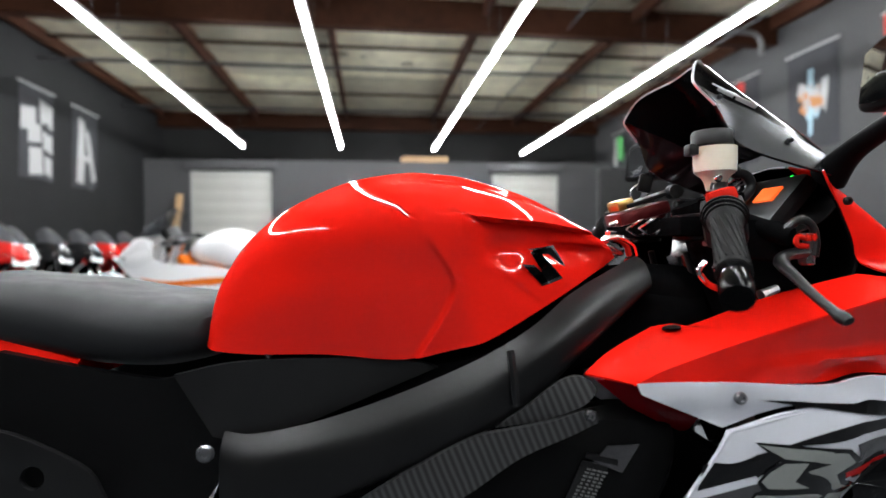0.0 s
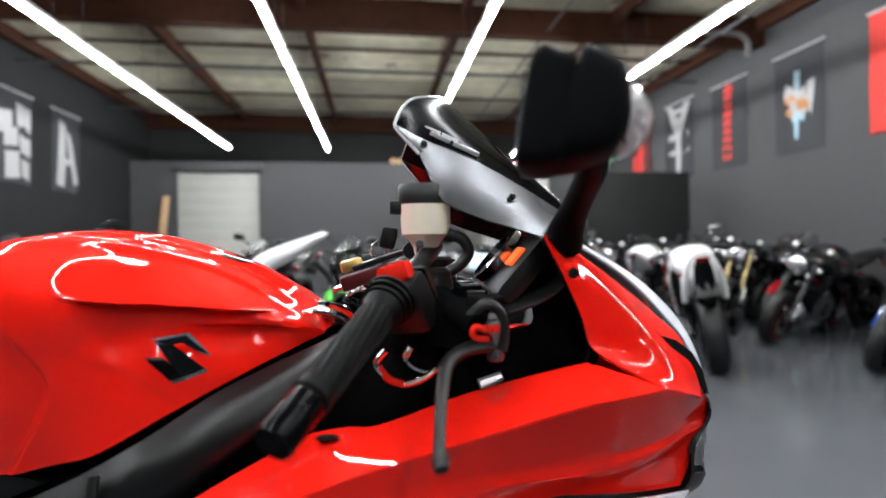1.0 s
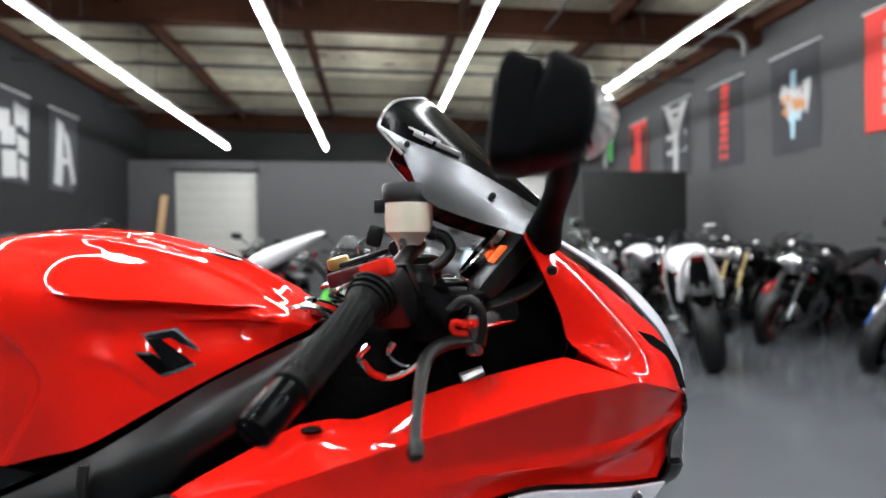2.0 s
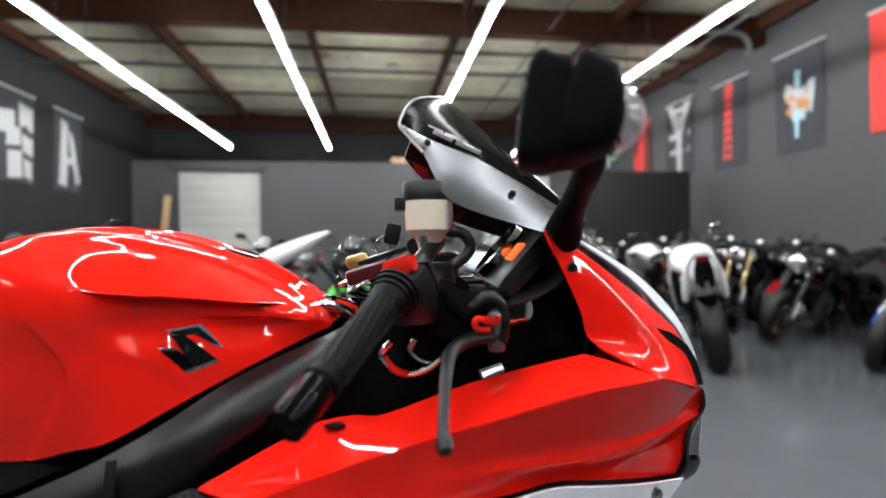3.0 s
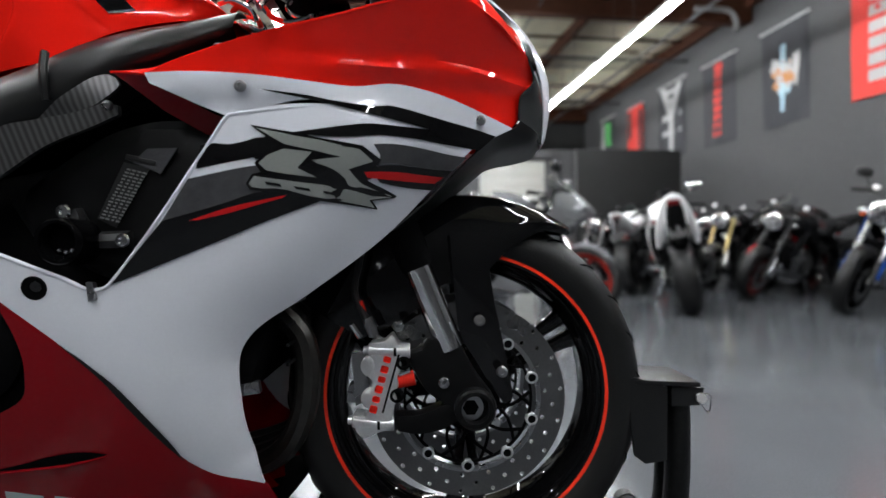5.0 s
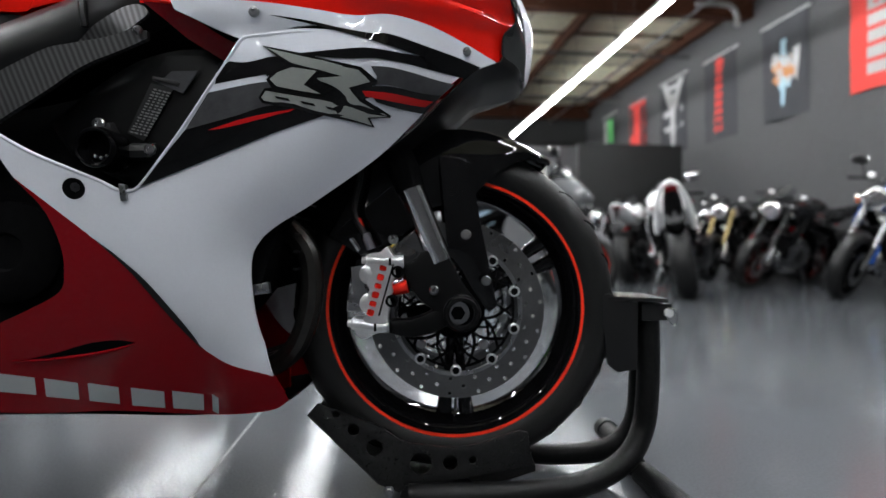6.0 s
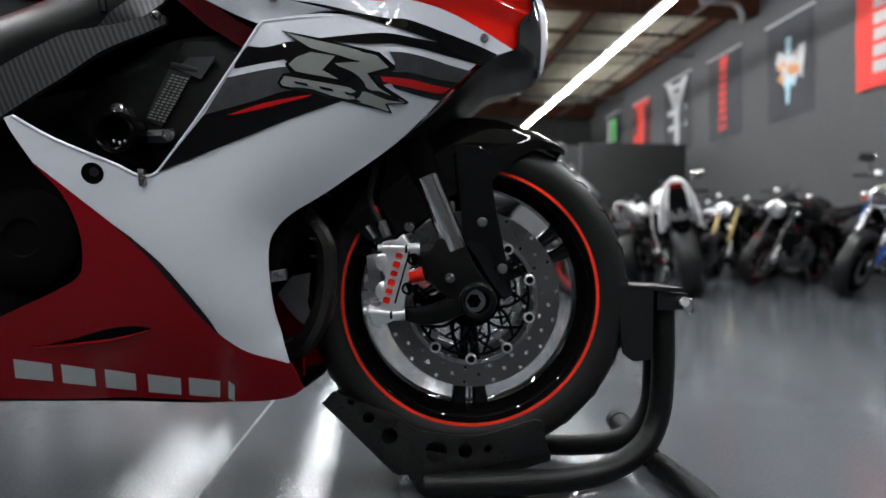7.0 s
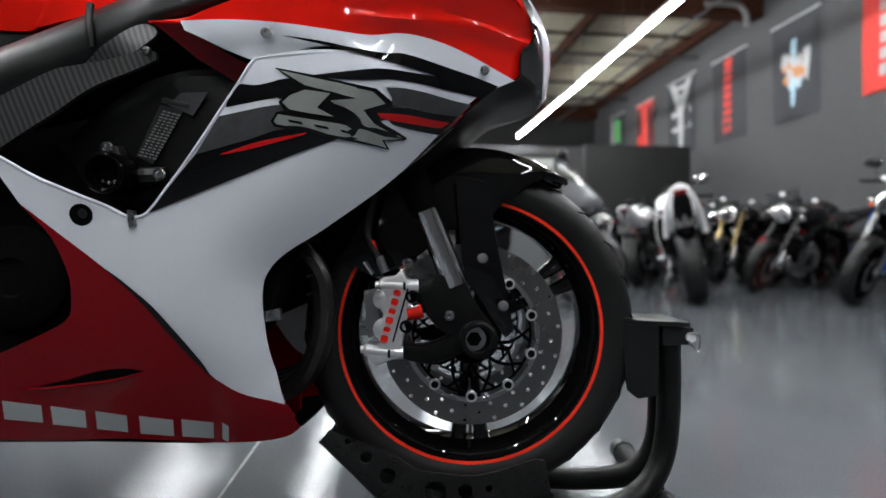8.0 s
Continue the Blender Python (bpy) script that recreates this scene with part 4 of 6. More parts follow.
# ---- wheels ----
def drilled_ring(r0, r1, y0, y1, cells, rows, hole):
    """A flat ring with a staggered pattern of round holes."""
    bm = bmesh.new()
    cache = {}

    def at(r, a, y):
        key = (round(r, 5), round(a % math.tau, 5), y)
        if key not in cache:
            cache[key] = bm.verts.new((r * math.cos(a), y, r * math.sin(a)))
        return cache[key]

    da = math.tau / cells
    for j in range(rows):
        ra, rb = r0 + (r1 - r0) * j / rows, r0 + (r1 - r0) * (j + 1) / rows
        rm = (ra + rb) / 2
        for i in range(cells):
            a0, am, a1 = i * da, (i + .5) * da, (i + 1) * da
            rim = [(ra, a0), (ra, am), (ra, a1), (rm, a1), (rb, a1), (rb, am), (rb, a0), (rm, a0)]
            if (i + j) % 2:
                for y in (y0, y1):
                    bm.faces.new([at(r, a, y) for r, a in rim])
                continue
            inn = []
            for k in range(8):
                th = -3 * math.pi / 4 + k * math.pi / 4
                inn.append((rm + hole * math.sin(th), am + hole * math.cos(th) / rm))
            for k in range(8):
                q = (k + 1) % 8
                for y in (y0, y1):
                    bm.faces.new([at(*rim[k], y), at(*rim[q], y), at(*inn[q], y), at(*inn[k], y)])
                bm.faces.new([at(*inn[k], y0), at(*inn[q], y0), at(*inn[q], y1), at(*inn[k], y1)])
    for i in range(cells * 2):
        a0, a1 = i * da / 2, (i + 1) * da / 2
        for r in (r0, r1):
            bm.faces.new([at(r, a0, y0), at(r, a1, y0), at(r, a1, y1), at(r, a0, y1)])
    bmesh.ops.recalc_face_normals(bm, faces=bm.faces)
    return bm


def move(bm, m):
    bmesh.ops.transform(bm, matrix=m, verts=bm.verts)
    return bm


def tyre_bm(r, half, rim, sides):
    t = (r - rim) / .075
    return lathe([(rim - .006, -half * .72), (rim + .012 * t, -half * .95), (rim + .034 * t, -half), (rim + .052 * t, -half * .9), (r - .009, -half * .62), (r - .0025, -half * .3), (r, 0),
                  (r - .0025, half * .3), (r - .009, half * .62), (rim + .052 * t, half * .9), (rim + .034 * t, half), (rim + .012 * t, half * .95), (rim - .006, half * .72), (rim - .012, 0)], Matrix(), sides, None, True)


def rim_bm(rim, half, sides):
    return lathe([(rim + .004, -half), (rim - .004, -half - .003), (rim - .0085, -half - .0036), (rim - .0115, -half - .0005), (rim - .0128, -half + .005), (rim - .018, -half + .009), (rim - .0225, -half * .66), (rim - .0245, -half * .5), (rim - .031, -half * .35), (rim - .032, 0), (rim - .031, half * .35), (rim - .0245, half * .5), (rim - .0225, half * .66), (rim - .018, half - .009), (rim - .0128, half - .005), (rim - .0115, half + .0005), (rim - .0085, half + .0036), (rim - .004, half + .003), (rim + .004, half), (rim - .006, half * .8), (rim - .015, 0), (rim - .006, -half * .8)], Matrix(), sides, None, True)


def spoke_bm(r0, r1, turn, wide=.034, thin=.022):
    c, s = math.cos(turn), math.sin(turn)
    return move(loft([(r0, thin * 1.15, -wide * .62, wide * .62, 3), ((r0 + r1) / 2, thin * .8, -wide * .40, wide * .40, 3), (r1, thin * 1.25, -wide * .72, wide * .72, 3)], 12, 4), Matrix(((c, 0, -s, 0), (0, 1, 0, 0), (s, 0, c, 0), (0, 0, 0, 1))))


fw = part("front_wheel", rim_bm(.232, .048, 160), BLACK, bike, "gloss black front wheel with a red rim stripe")
fw.location = (0, 0, AX)
part("tyre", tyre_bm(.300, .060, .228, 96), RUBBER, fw, "worn black sport tyre")
for k in range(26):
    for s in (-1, 1):
        a = k * math.tau / 26 + (.06 if s > 0 else 0)
        pts = []
        for j in range(5):
            f = j / 4
            yy = s * (.014 + .034 * f)
            rr = .3012 - .0165 * (yy / .06) ** 2 * 1.6 - .001
            pts.append((rr * math.cos(a + .11 * f), yy, rr * math.sin(a + .11 * f)))
        part("tread_groove", tube(pts, [.0008, .002, .0024, .002, .0008], 5, 2), DARK, fw)
for s in (-1, 1):
    part("rim_stripe", lathe([(.2275, s * .0525), (.2330, s * .0525), (.2330, s * .0512), (.2275, s * .0512)], Matrix(), 96, None, True), STRIPE, fw, "bright red rim tape")
    part("brake_disc", move(drilled_ring(.116, .155, -.0025, .0025, 36, 3, .0036), pose(0, s * .072, 0)), DISC, fw, "drilled steel brake disc")
    part("disc_edge", lathe([(.110, s * .068), (.1165, s * .0685), (.1165, s * .0752), (.110, s * .0755)], Matrix(), 64, None, True), STEEL, fw, "bright inner edge of the disc")
    part("disc_carrier", lathe([(.099, s * .068), (.103, s * .068), (.103, s * .073), (.099, s * .073)], Matrix(), 48, None, True), DARK, fw)
    for k in range(10):
        a = k * math.tau / 10 + .3
        part("bobbin_core", lathe([(.0068, -.003), (.0068, .0035), (0, .0035)], pose(.107 * math.cos(a), s * .072, .107 * math.sin(a), 0, 0, 180 if s < 0 else 0), 12), DARK, fw)
        part("disc_bobbin", lathe([(.0098, -.004), (.0098, .0045), (.0085, .0052), (.0066, .005), (.0064, -.003)], pose(.107 * math.cos(a), s * .072, .107 * math.sin(a), 0, 0, 180 if s < 0 else 0), 12), ALLOY, fw)
        a += .31
        for q0, q1 in ((-.36, .0), (.36, .0)):
            part("carrier_arm", tube([(.045 * math.cos(a + q0), s * .064, .045 * math.sin(a + q0)), (.072 * math.cos(a + q0 * .45), s * .067, .072 * math.sin(a + q0 * .45)), (.100 * math.cos(a + q1 - q0 * .3), s * .071, .100 * math.sin(a + q1 - q0 * .3))], .0029, 6, 3), DARK, fw)
    part("hub_flange", lathe([(.05, s * .055), (.052, s * .066), (.03, s * .07), (.022, s * .084), (.022, s * .05)], Matrix(), 28), DARK, fw)
part("hub", lathe([(.038, -.06), (.036, -.03), (.036, .03), (.038, .06)], Matrix(), 24), BLACK, fw)
for k in range(3):
    a = radians(-90 + k * 120)
    for d in (-.13, .13):
        part("spoke", spoke_bm(.03, .207, a + d * .8, .022, .014), BLACK, fw)
part("valve", tube([(.0, -.01, -.196), (.0, -.02, -.17)], .003, 6, 1), STEEL, fw)
part("axle", lathe([(.0135, -.122), (.0195, -.122), (.0195, -.118), (.019, .12), (.0, .12)], Matrix(), 20), STEEL, fw, "steel axle with a hex socket")
part("axle_socket", lathe([(.0125, -.1225), (.0125, -.110), (0, -.110)], Matrix(), 6), DARK, fw)

rw = part("rear_wheel", rim_bm(.232, .075, 56), BLACK, bike, "gloss black rear wheel")
rw.location = (-1.385, 0, .325)
part("tyre", tyre_bm(.318, .093, .228, 72), RUBBER, rw, "wide black sport tyre")
for k in range(3):
    part("spoke", spoke_bm(.03, .207, radians(-90 + k * 120), .05, .03), BLACK, rw)
part("hub", lathe([(.05, -.07), (.05, .07)], Matrix(), 24), BLACK, rw)
part("brake_disc", move(drilled_ring(.075, .11, -.0025, .0025, 40, 2, .003), pose(0, -.085, 0)), DISC, rw)

# ---- fork, brake, mudguard ----
def fork_x(z):
    return .006 - (z - AX) * .402


for s in (-1, 1):
    y = s * .102
    part("fork_tube", tube([(fork_x(.43), y, .43), (fork_x(.58), y, .58)], .0215, 24, 1), CHROME, bike, "polished chrome fork tube")
    part("fork_upper", tube([(fork_x(.553), y, .553), (fork_x(.585), y, .585), (fork_x(.60), y, .60), (fork_x(1.02), y, 1.02)], [.024, .0275, .027, .026], 24, 1, None, False), DARK, bike, "black fork outer tube")
    low = part("fork_lower", plate("-63,446* -24,460* 7,397 34,360 40,340 30,322 16,314* -11,323 -46,308 -82,303 -116,310* -116,333* -78,334 -40,348* -68,370 -91,411 -96,424 -73,431*", y - .018, y + .018, .007), CAST, bike, "cast black fork bottom and caliper mount")
    part("fork_clamp", lathe([(.027, -.026), (.031, -.022), (.031, .018), (.027, .022), (.021, .022), (.021, -.026)], pose(.006, s * .112, AX), 24, None, True), CAST, low)
    for x, z in ((.014, .475), (.047, .398), (-.107, .468), (-.04, .383)):
        part("guard_bolt", bolt_head(x, s * .125, z, .0085, s), STEEL, bike, "steel button bolt")
    part("guard_stay", plate("-30,612* 24,598 33,547 40,500 49,455 60,400 68,352* 54,342* 34,368 10,410 -14,450 -24,540*", s * .096, s * .103, .002), BLACK, bike, "gloss black mudguard stay")
    # four-piston caliper
    cal = part("brake_caliper", plate("-150,444* -128,447* -116,458* -107,441* -91,439* -92,423* -105,420* -103,407 -109,394 -107,381 -113,371 -110,360 -114,349 -116,336* -116,315* -135,312 -155,304 -168,310 -176,332* -174,339* -157,336* -150,352 -152,371 -147,384 -152,398 -146,411 -150,426*", s * .094, s * .132, .0045), ALLOY, bike, "silver four-piston brake caliper")
    for k in range(6):
        x, z = -.134 + .0042 * (k - 2.5), .340 + .0146 * (k + .5)
        part("letter_bar", box((.0115, .0012, .0105 - .002 * (k % 2)), pose(x, s * .1325, z, 0, 16, 0), .003), REDCAP, cal)
    for x0, z0, x1, z1 in ((-.153, .433, -.090, .431), (-.177, .329, -.115, .323)):
        part("caliper_bolt", tube([(x0 - .006, s * .123, z0), (x0, s * .123, z0), (x0 + .002, s * .123, z0), (x1 - .02, s * .123, z1), (x1, s * .123, z1)], [.006, .0065, .0105, .0105, .0112], 14, 1, None, False), ALLOY, cal)
        part("bolt_groove", tube([(x1 - .024, s * .123, z1), (x1 - .020, s * .123, z1)], .0114, 14, 1), DARK, cal)
    for z in (.410, .362):
        part("piston_cover", lathe([(.017, -.004), (.017, .003), (.013, .0055), (0, .006)], pose(-.146, s * .126, z, 0, 0, 180 if s < 0 else 0), 20), ALLOY, cal)
    part("bridge_gap", box((.003, .0016, .09), pose(-.1185, s * .132, .385, 0, 16, 0)), DARK, cal)
    part("brake_pad", plate("-182,420* -160,424* -152,350* -176,340*", s * .078, s * .092, .001), STEEL, cal)
    part("pad_backing", plate("-190,345* -166,345* -170,375 -186,372*", s * .06, s * .09, .001), STEEL, cal)
    part("pad_pin", tube([(-.112, s * .118, .383), (-.084, s * .118, .390)], [.010, .012], 12, 1), REDCAP, cal, "red pad pin cover")
    part("pin_clip", tube([(-.108, s * .12, .396), (-.09, s * .12, .401)], [.006, .005], 10, 1), CHROME, cal)
    for x, z in ((-.100, .414), (-.110, .366)):
        part("caliper_boss", lathe([(.0105, -.004), (.0105, .004), (.006, .005), (.006, -.002), (0, -.002)], pose(x, s * .128, z, 0, 0, 180 if s < 0 else 0), 14), DARK, cal)
    part("banjo_bolt", tube([(-.145, s * .108, .452), (-.155, s * .108, .478)], .008, 8, 1), STEEL, cal)
    part("bleed_nipple", tube([(-.165, s * .11, .45), (-.178, s * .112, .47)], .005, 8, 1), CHROME, cal)
    part("brake_hose", tube([(-.155, s * .108, .475), (-.175, s * .10, .52), (-.165, s * .085, .60), (-.20, s * .07, .75), (-.25, s * .06, .95)], .0055, 8, 5), PLASTIC, bike, "black braided brake hose")
    part("red_fitting", tube([(-.162, s * .104, .487), (-.168, s * .102, .503)], .0058, 8, 1), REDCAP, bike)

rows = []
for deg, r, drop, w in ((56, .3265, .003, .026), (59, .327, .010, .050), (66, .327, .026, .066), (74, .327, .07, .071), (82, .328, .115, .072), (92, .328, .13, .073), (104, .326, .13, .074), (118, .322, .145, .074), (134, .318, .14, .072), (150, .316, .11, .066)):
    c, s = math.cos(radians(deg)), math.sin(radians(deg))
    ring = []
    for y, q in ((-w, r - drop - .012), (-w * .97, r - drop * .45 - .006), (-w * .72, r - .009), (-w * .35, r - .001), (0, r + .003), (w * .35, r - .001), (w * .72, r - .009), (w * .97, r - drop * .45 - .006), (w, r - drop - .012)):
        ring.append((q * c, y, AX + q * s))
    rows.append(ring)
part("front_mudguard", skin(rows, 4, True, .003, (0, 0, AX)), BLACK, bike, "gloss black front mudguard")

# ---- clip-ons and controls ----
def lerp(a, b, f):
    return tuple(p + (q - p) * f for p, q in zip(a, b))


for s in (-1, 1):
    def at(p):
        return (p[0], -s * p[1], p[2])

    end, inner = (-.350, -.347, .907), (-.272, -.196, .996)
    part("bar", tube([at(lerp(end, inner, .05)), at(lerp(end, inner, 1.6))], .0105, 12, 1), PLASTIC, bike)
    part("bar_end", tube([at(lerp(end, inner, f)) for f in (0, .01, .03, .26, .28)], [.012, .0155, .0165, .0165, .014], 20, 1, None, False), SMOKE, bike, "gloss black bar-end weight")
    grip = part("grip", tube([at(lerp(end, inner, f)) for f in (.24, .26, .30, .60, .86, .90, .92, .97, .99)], [.015, .0185, .0168, .0158, .0172, .021, .021, .0225, .02], 20, 1, None, False), GRIP, bike, "ribbed black rubber grip")
    for k in range(16):
        a0 = k * math.tau / 16
        ax = Vector(inner) - Vector(end)
        u = ax.cross(Vector((0, 0, 1))).normalized()
        v = u.cross(ax).normalized()
        pts = []
        for j in range(5):
            f = .32 + .52 * j / 4
            rr = .0168 - .0008 * math.sin(math.pi * j / 4)
            p = Vector(lerp(end, inner, f)) + (u * math.cos(a0 + j * .22) + v * math.sin(a0 + j * .22)) * rr
            pts.append(at(p))
        part("grip_rib", tube(pts, .0014, 5, 2), GRIP, grip)
    for f, r in ((.93, .0235), (.965, .0262), (.998, .0275)):
        part("grip_flange", tube([at(lerp(end, inner, f + d)) for d in (-.012, -.008, .008, .012)], [r - .003, r, r, r - .003], 22, 1, None, False), GRIP, grip)
    lay = Vector(at(inner)) - Vector(at(end))
    turn = lay.to_track_quat("Y", "Z").to_matrix().to_4x4()
    house = part("switch_housing", box((.052, .046, .062), Matrix.Translation(at(lerp(end, inner, 1.15))) @ turn @ pose(.002, 0, -.020, 0, -8, 0), .011), PLASTIC, bike, "black switch housing")
    part("housing_seam", box((.0535, .0016, .0635), Matrix.Translation(at(lerp(end, inner, 1.19))) @ turn @ pose(.002, 0, -.020, 0, -8, 0), .0005), DARK, house)
    part("housing_screw", lathe([(.004, 0), (.004, .002), (0, .0015)], Matrix.Translation(at(lerp(end, inner, 1.12))) @ turn @ pose(-.02, 0, -.05, 180 if s < 0 else 0), 10), STEEL, house)
    part("kill_switch", box((.036, .022, .02), Matrix.Translation(at((-.268, -.184, 1.021))) @ pose(0, 0, 0, 0, -16, s * 20), .007), REDCAP if s < 0 else PLASTIC, house, "red engine stop switch" if s < 0 else "")
    part("throttle_cable", tube([at(p) for p in ((-.280, -.165, .938), (-.290, -.167, .925), (-.280, -.167, .911), (-.261, -.165, .902), (-.239, -.160, .907), (-.222, -.15, .92), (-.21, -.12, .935))], .0036, 8, 5), CHROME, bike, "looped cable with a bright sleeve")
    part("throttle_cable", tube([at(p) for p in ((-.254, -.150, .938), (-.259, -.152, .927), (-.249, -.152, .916), (-.231, -.150, .912), (-.216, -.14, .92), (-.20, -.11, .94))], .0036, 8, 5), CHROME, bike)
    part("cable_sleeve", tube([at(p) for p in ((-.2875, -.1665, .921), (-.277, -.167, .9085), (-.262, -.165, .902))], .0041, 8, 3), REDCAP, bike, "red cable sleeve")
    part("hose_joint", tube([at((-.176, -.122, .888)), at((-.150, -.118, .897))], [.008, .006], 8, 1), ALLOY, bike)
    part("clip_on_clamp", lathe([(.027, -.02), (.036, -.017), (.036, .017), (.027, .02)], Matrix.Translation((fork_x(.985), -s * .102, .985)) @ pose(0, 0, 0, 90, 0, 0), 22, None, True), SATIN, bike)
    mc = part("master_cylinder", tube([at(p) for p in ((-.238, -.110, 1.004), (-.214, -.160, .984), (-.188, -.200, .968))], [.015, .0145, .012], 14, 2, None, False), DARK, bike, "black brake master cylinder")
    part("cylinder_body", box((.066, .05, .054), Matrix.Translation(at((-.206, -.155, .966))) @ pose(0, 0, 0, 0, 8, s * 18), .012), DARK, mc)
    part("cylinder_post", lathe([(.017, -.052), (.0185, -.046), (.0185, -.012), (.0165, -.008), (.0165, .0), (.012, .004), (0, .004)], Matrix.Translation(at((-.224, -.128, 1.020))) @ pose(0, 0, 0, 90), 22), PLASTIC, mc)
    part("lever_bracket", tube([at(p) for p in ((-.196, -.196, .974), (-.178, -.200, .990), (-.163, -.202, .982), (-.160, -.203, .962), (-.164, -.202, .945))], [.006, .0058, .005, .006, .008], 10, 4), SATIN, mc, "black lever bracket")
    part("lever_pivot", lathe([(.007, -.02), (.009, -.018), (.009, .018), (.007, .02)], Matrix.Translation(at((-.168, -.199, .953))) @ pose(0, 0, 0, 90, 0, 0), 14), STEEL, mc)
    part("lever_adjuster", tube([at(p) for p in ((-.166, -.212, .968), (-.178, -.213, .966), (-.189, -.214, .969), (-.192, -.213, .963), (-.188, -.212, .958), (-.176, -.212, .957))], .0034, 8, 4), REDCAP, mc, "red lever adjuster")
    for k in range(3):
        part("adjuster_rib", tube([at((-.170 - .005 * k, -.2165, .963)), at((-.170 - .005 * k, -.2165, .972))], .0014, 6, 1), REDCAP, mc)
    part("brake_lever", tube([at(p) for p in ((-.160, -.196, .946), (-.178, -.199, .948), (-.200, -.205, .945), (-.217, -.222, .937), (-.223, -.250, .924), (-.227, -.285, .905), (-.229, -.316, .890), (-.2285, -.326, .885), (-.228, -.334, .8815))], [.011, .0105, .0095, .0085, .0066, .0056, .0055, .0078, .006], 12, 5, None, True, .72), SPAR, bike, "black shorty brake lever" if s < 0 else "black clutch lever")
    # mirror on its stalk
    part("mirror_stalk", tube([at(p) for p in ((-.080, -.126, 1.052), (-.079, -.160, 1.078), (-.084, -.215, 1.098), (-.098, -.290, 1.112), (-.112, -.330, 1.122))], [.024, .0165, .0135, .0135, .013], 16, 5), SHELL, bike, "black mirror stalk")

    def mirror_piece(text, stations):
        """A closed side outline carried outward along the mirror's long axis; stations: (distance out, size, shift ahead)."""
        line = curve_through(outline(text), True, 5)
        cx, cz = sum(p[0] for p in line) / len(line), sum(p[1] for p in line) / len(line)
        bm = bmesh.new()
        rings = []
        for u, k, ahead in stations:
            ring = []
            for p in line:
                f, h = .05 + (cx - .05 + (p[0] - cx) * k) * .86 + ahead, 1.148 + (cz - 1.148 + (p[1] - cz) * k) * .92
                ring.append(bm.verts.new(at((-.164 - .222 * u + .975 * f, -.318 - .975 * u - .222 * f, h))))
            rings.append(ring)
        for a, b in zip(rings, rings[1:]):
            for i in range(len(a)):
                j = (i + 1) % len(a)
                bm.faces.new((a[i], a[j], b[j], b[i]))
        bm.faces.new(rings[0])
        bm.faces.new(rings[-1])
        bmesh.ops.recalc_face_normals(bm, faces=bm.faces)
        return bm

    ends = [(-.066, .45, 0), (-.062, .66, 0), (-.052, .84, 0), (-.030, .96, 0), (0, .985, 0), (.022, .95, 0), (.034, .90, 0), (.041, .82, 0), (.045, .68, 0), (.046, .45, 0)]
    head = part("mirror_head", mirror_piece("38,1181 43,1193 50,1196* 62,1191 80,1179* 84,1160 83,1135 78,1119 68,1108 40,1101 8,1100 2,1112 16,1150", ends), SHELL, bike, "black plastic mirror housing", 50)
    part("mirror_rim", mirror_piece("0,1178 7,1192* 15,1195* 26,1189 40,1182 36,1150 30,1104 -6,1099 -11,1106 -7,1140", [(u * 1.01, .5 + .5 * k, 0) for u, k, _ in ends]), SHELL, head, "", 50)
    part("mirror_glass", mirror_piece("-8,1108* 2,1182* 4,1182* -6,1108*", [(-.056, .82, -.0035), (-.03, .97, -.0045), (.01, .97, -.0045), (.03, .84, -.004)]), MIRROR, head, "clear mirror glass")
    lens = part("turn_signal", mirror_piece("79,1173 92,1168 104,1152 105,1136 96,1118 78,1112 80,1140", [(-.058, .4, -.012), (-.05, .72, -.006), (-.025, .95, 0), (.005, .95, 0), (.024, .74, -.006), (.031, .4, -.014)]), LENS, head, "clear faceted turn signal lens")
    part("signal_reflector", mirror_piece("79,1168* 86,1165* 88,1158* 93,1155* 93,1148* 97,1144* 95,1137* 97,1131* 91,1127* 89,1120* 80,1117* 78,1140*", [(-.05, .5, -.004), (-.03, .9, 0), (-.02, .82, -.002), (-.008, .95, 0), (.002, .84, -.002), (.012, .9, 0), (.022, .5, -.006)]), BRIGHT, lens, "bright faceted reflector", 10)
part("top_yoke", plate("-300,1000* -190,1000* -190,972* -300,972*", -.14, .14, .006), DARK, bike, "black top yoke")
for y in (-.11, -.06, 0, .06, .11):
    part("yoke_bolt", lathe([(.012 if y else .02, 0), (.012 if y else .02, .012), (.008, .015), (0, .012)], pose(-.25 + abs(y) * .2, y, 1.0, 90), 12), CHROME if abs(y) > .1 or not y else STEEL, bike)
for y in (-.09, -.045):
    part("wire_clip", tube([(-.335, y, .985), (-.315, y - .01, .998), (-.295, y + .006, .99), (-.31, y + .012, .975), (-.335, y, .985)], .0022, 6, 4), CHROME, bike)
for s in (-1, 1):
    part("yoke_cap", lathe([(.030, -.014), (.034, -.010), (.034, -.002), (.031, 0), (.018, .001), (.016, .004), (0, .004)], pose(-.176, s * .095, .990, 90), 26), PLASTIC, bike, "black fork top plate")
    part("cap_bolt", lathe([(.005, 0), (.005, .004), (0, .003)], pose(-.165, s * .112, .992, 90), 8), CHROME, bike)
part("ignition_lock", lathe([(.022, 0), (.022, .03), (.012, .034), (0, .034)], pose(-.215, 0, 1.0, 90), 16), PLASTIC, bike)
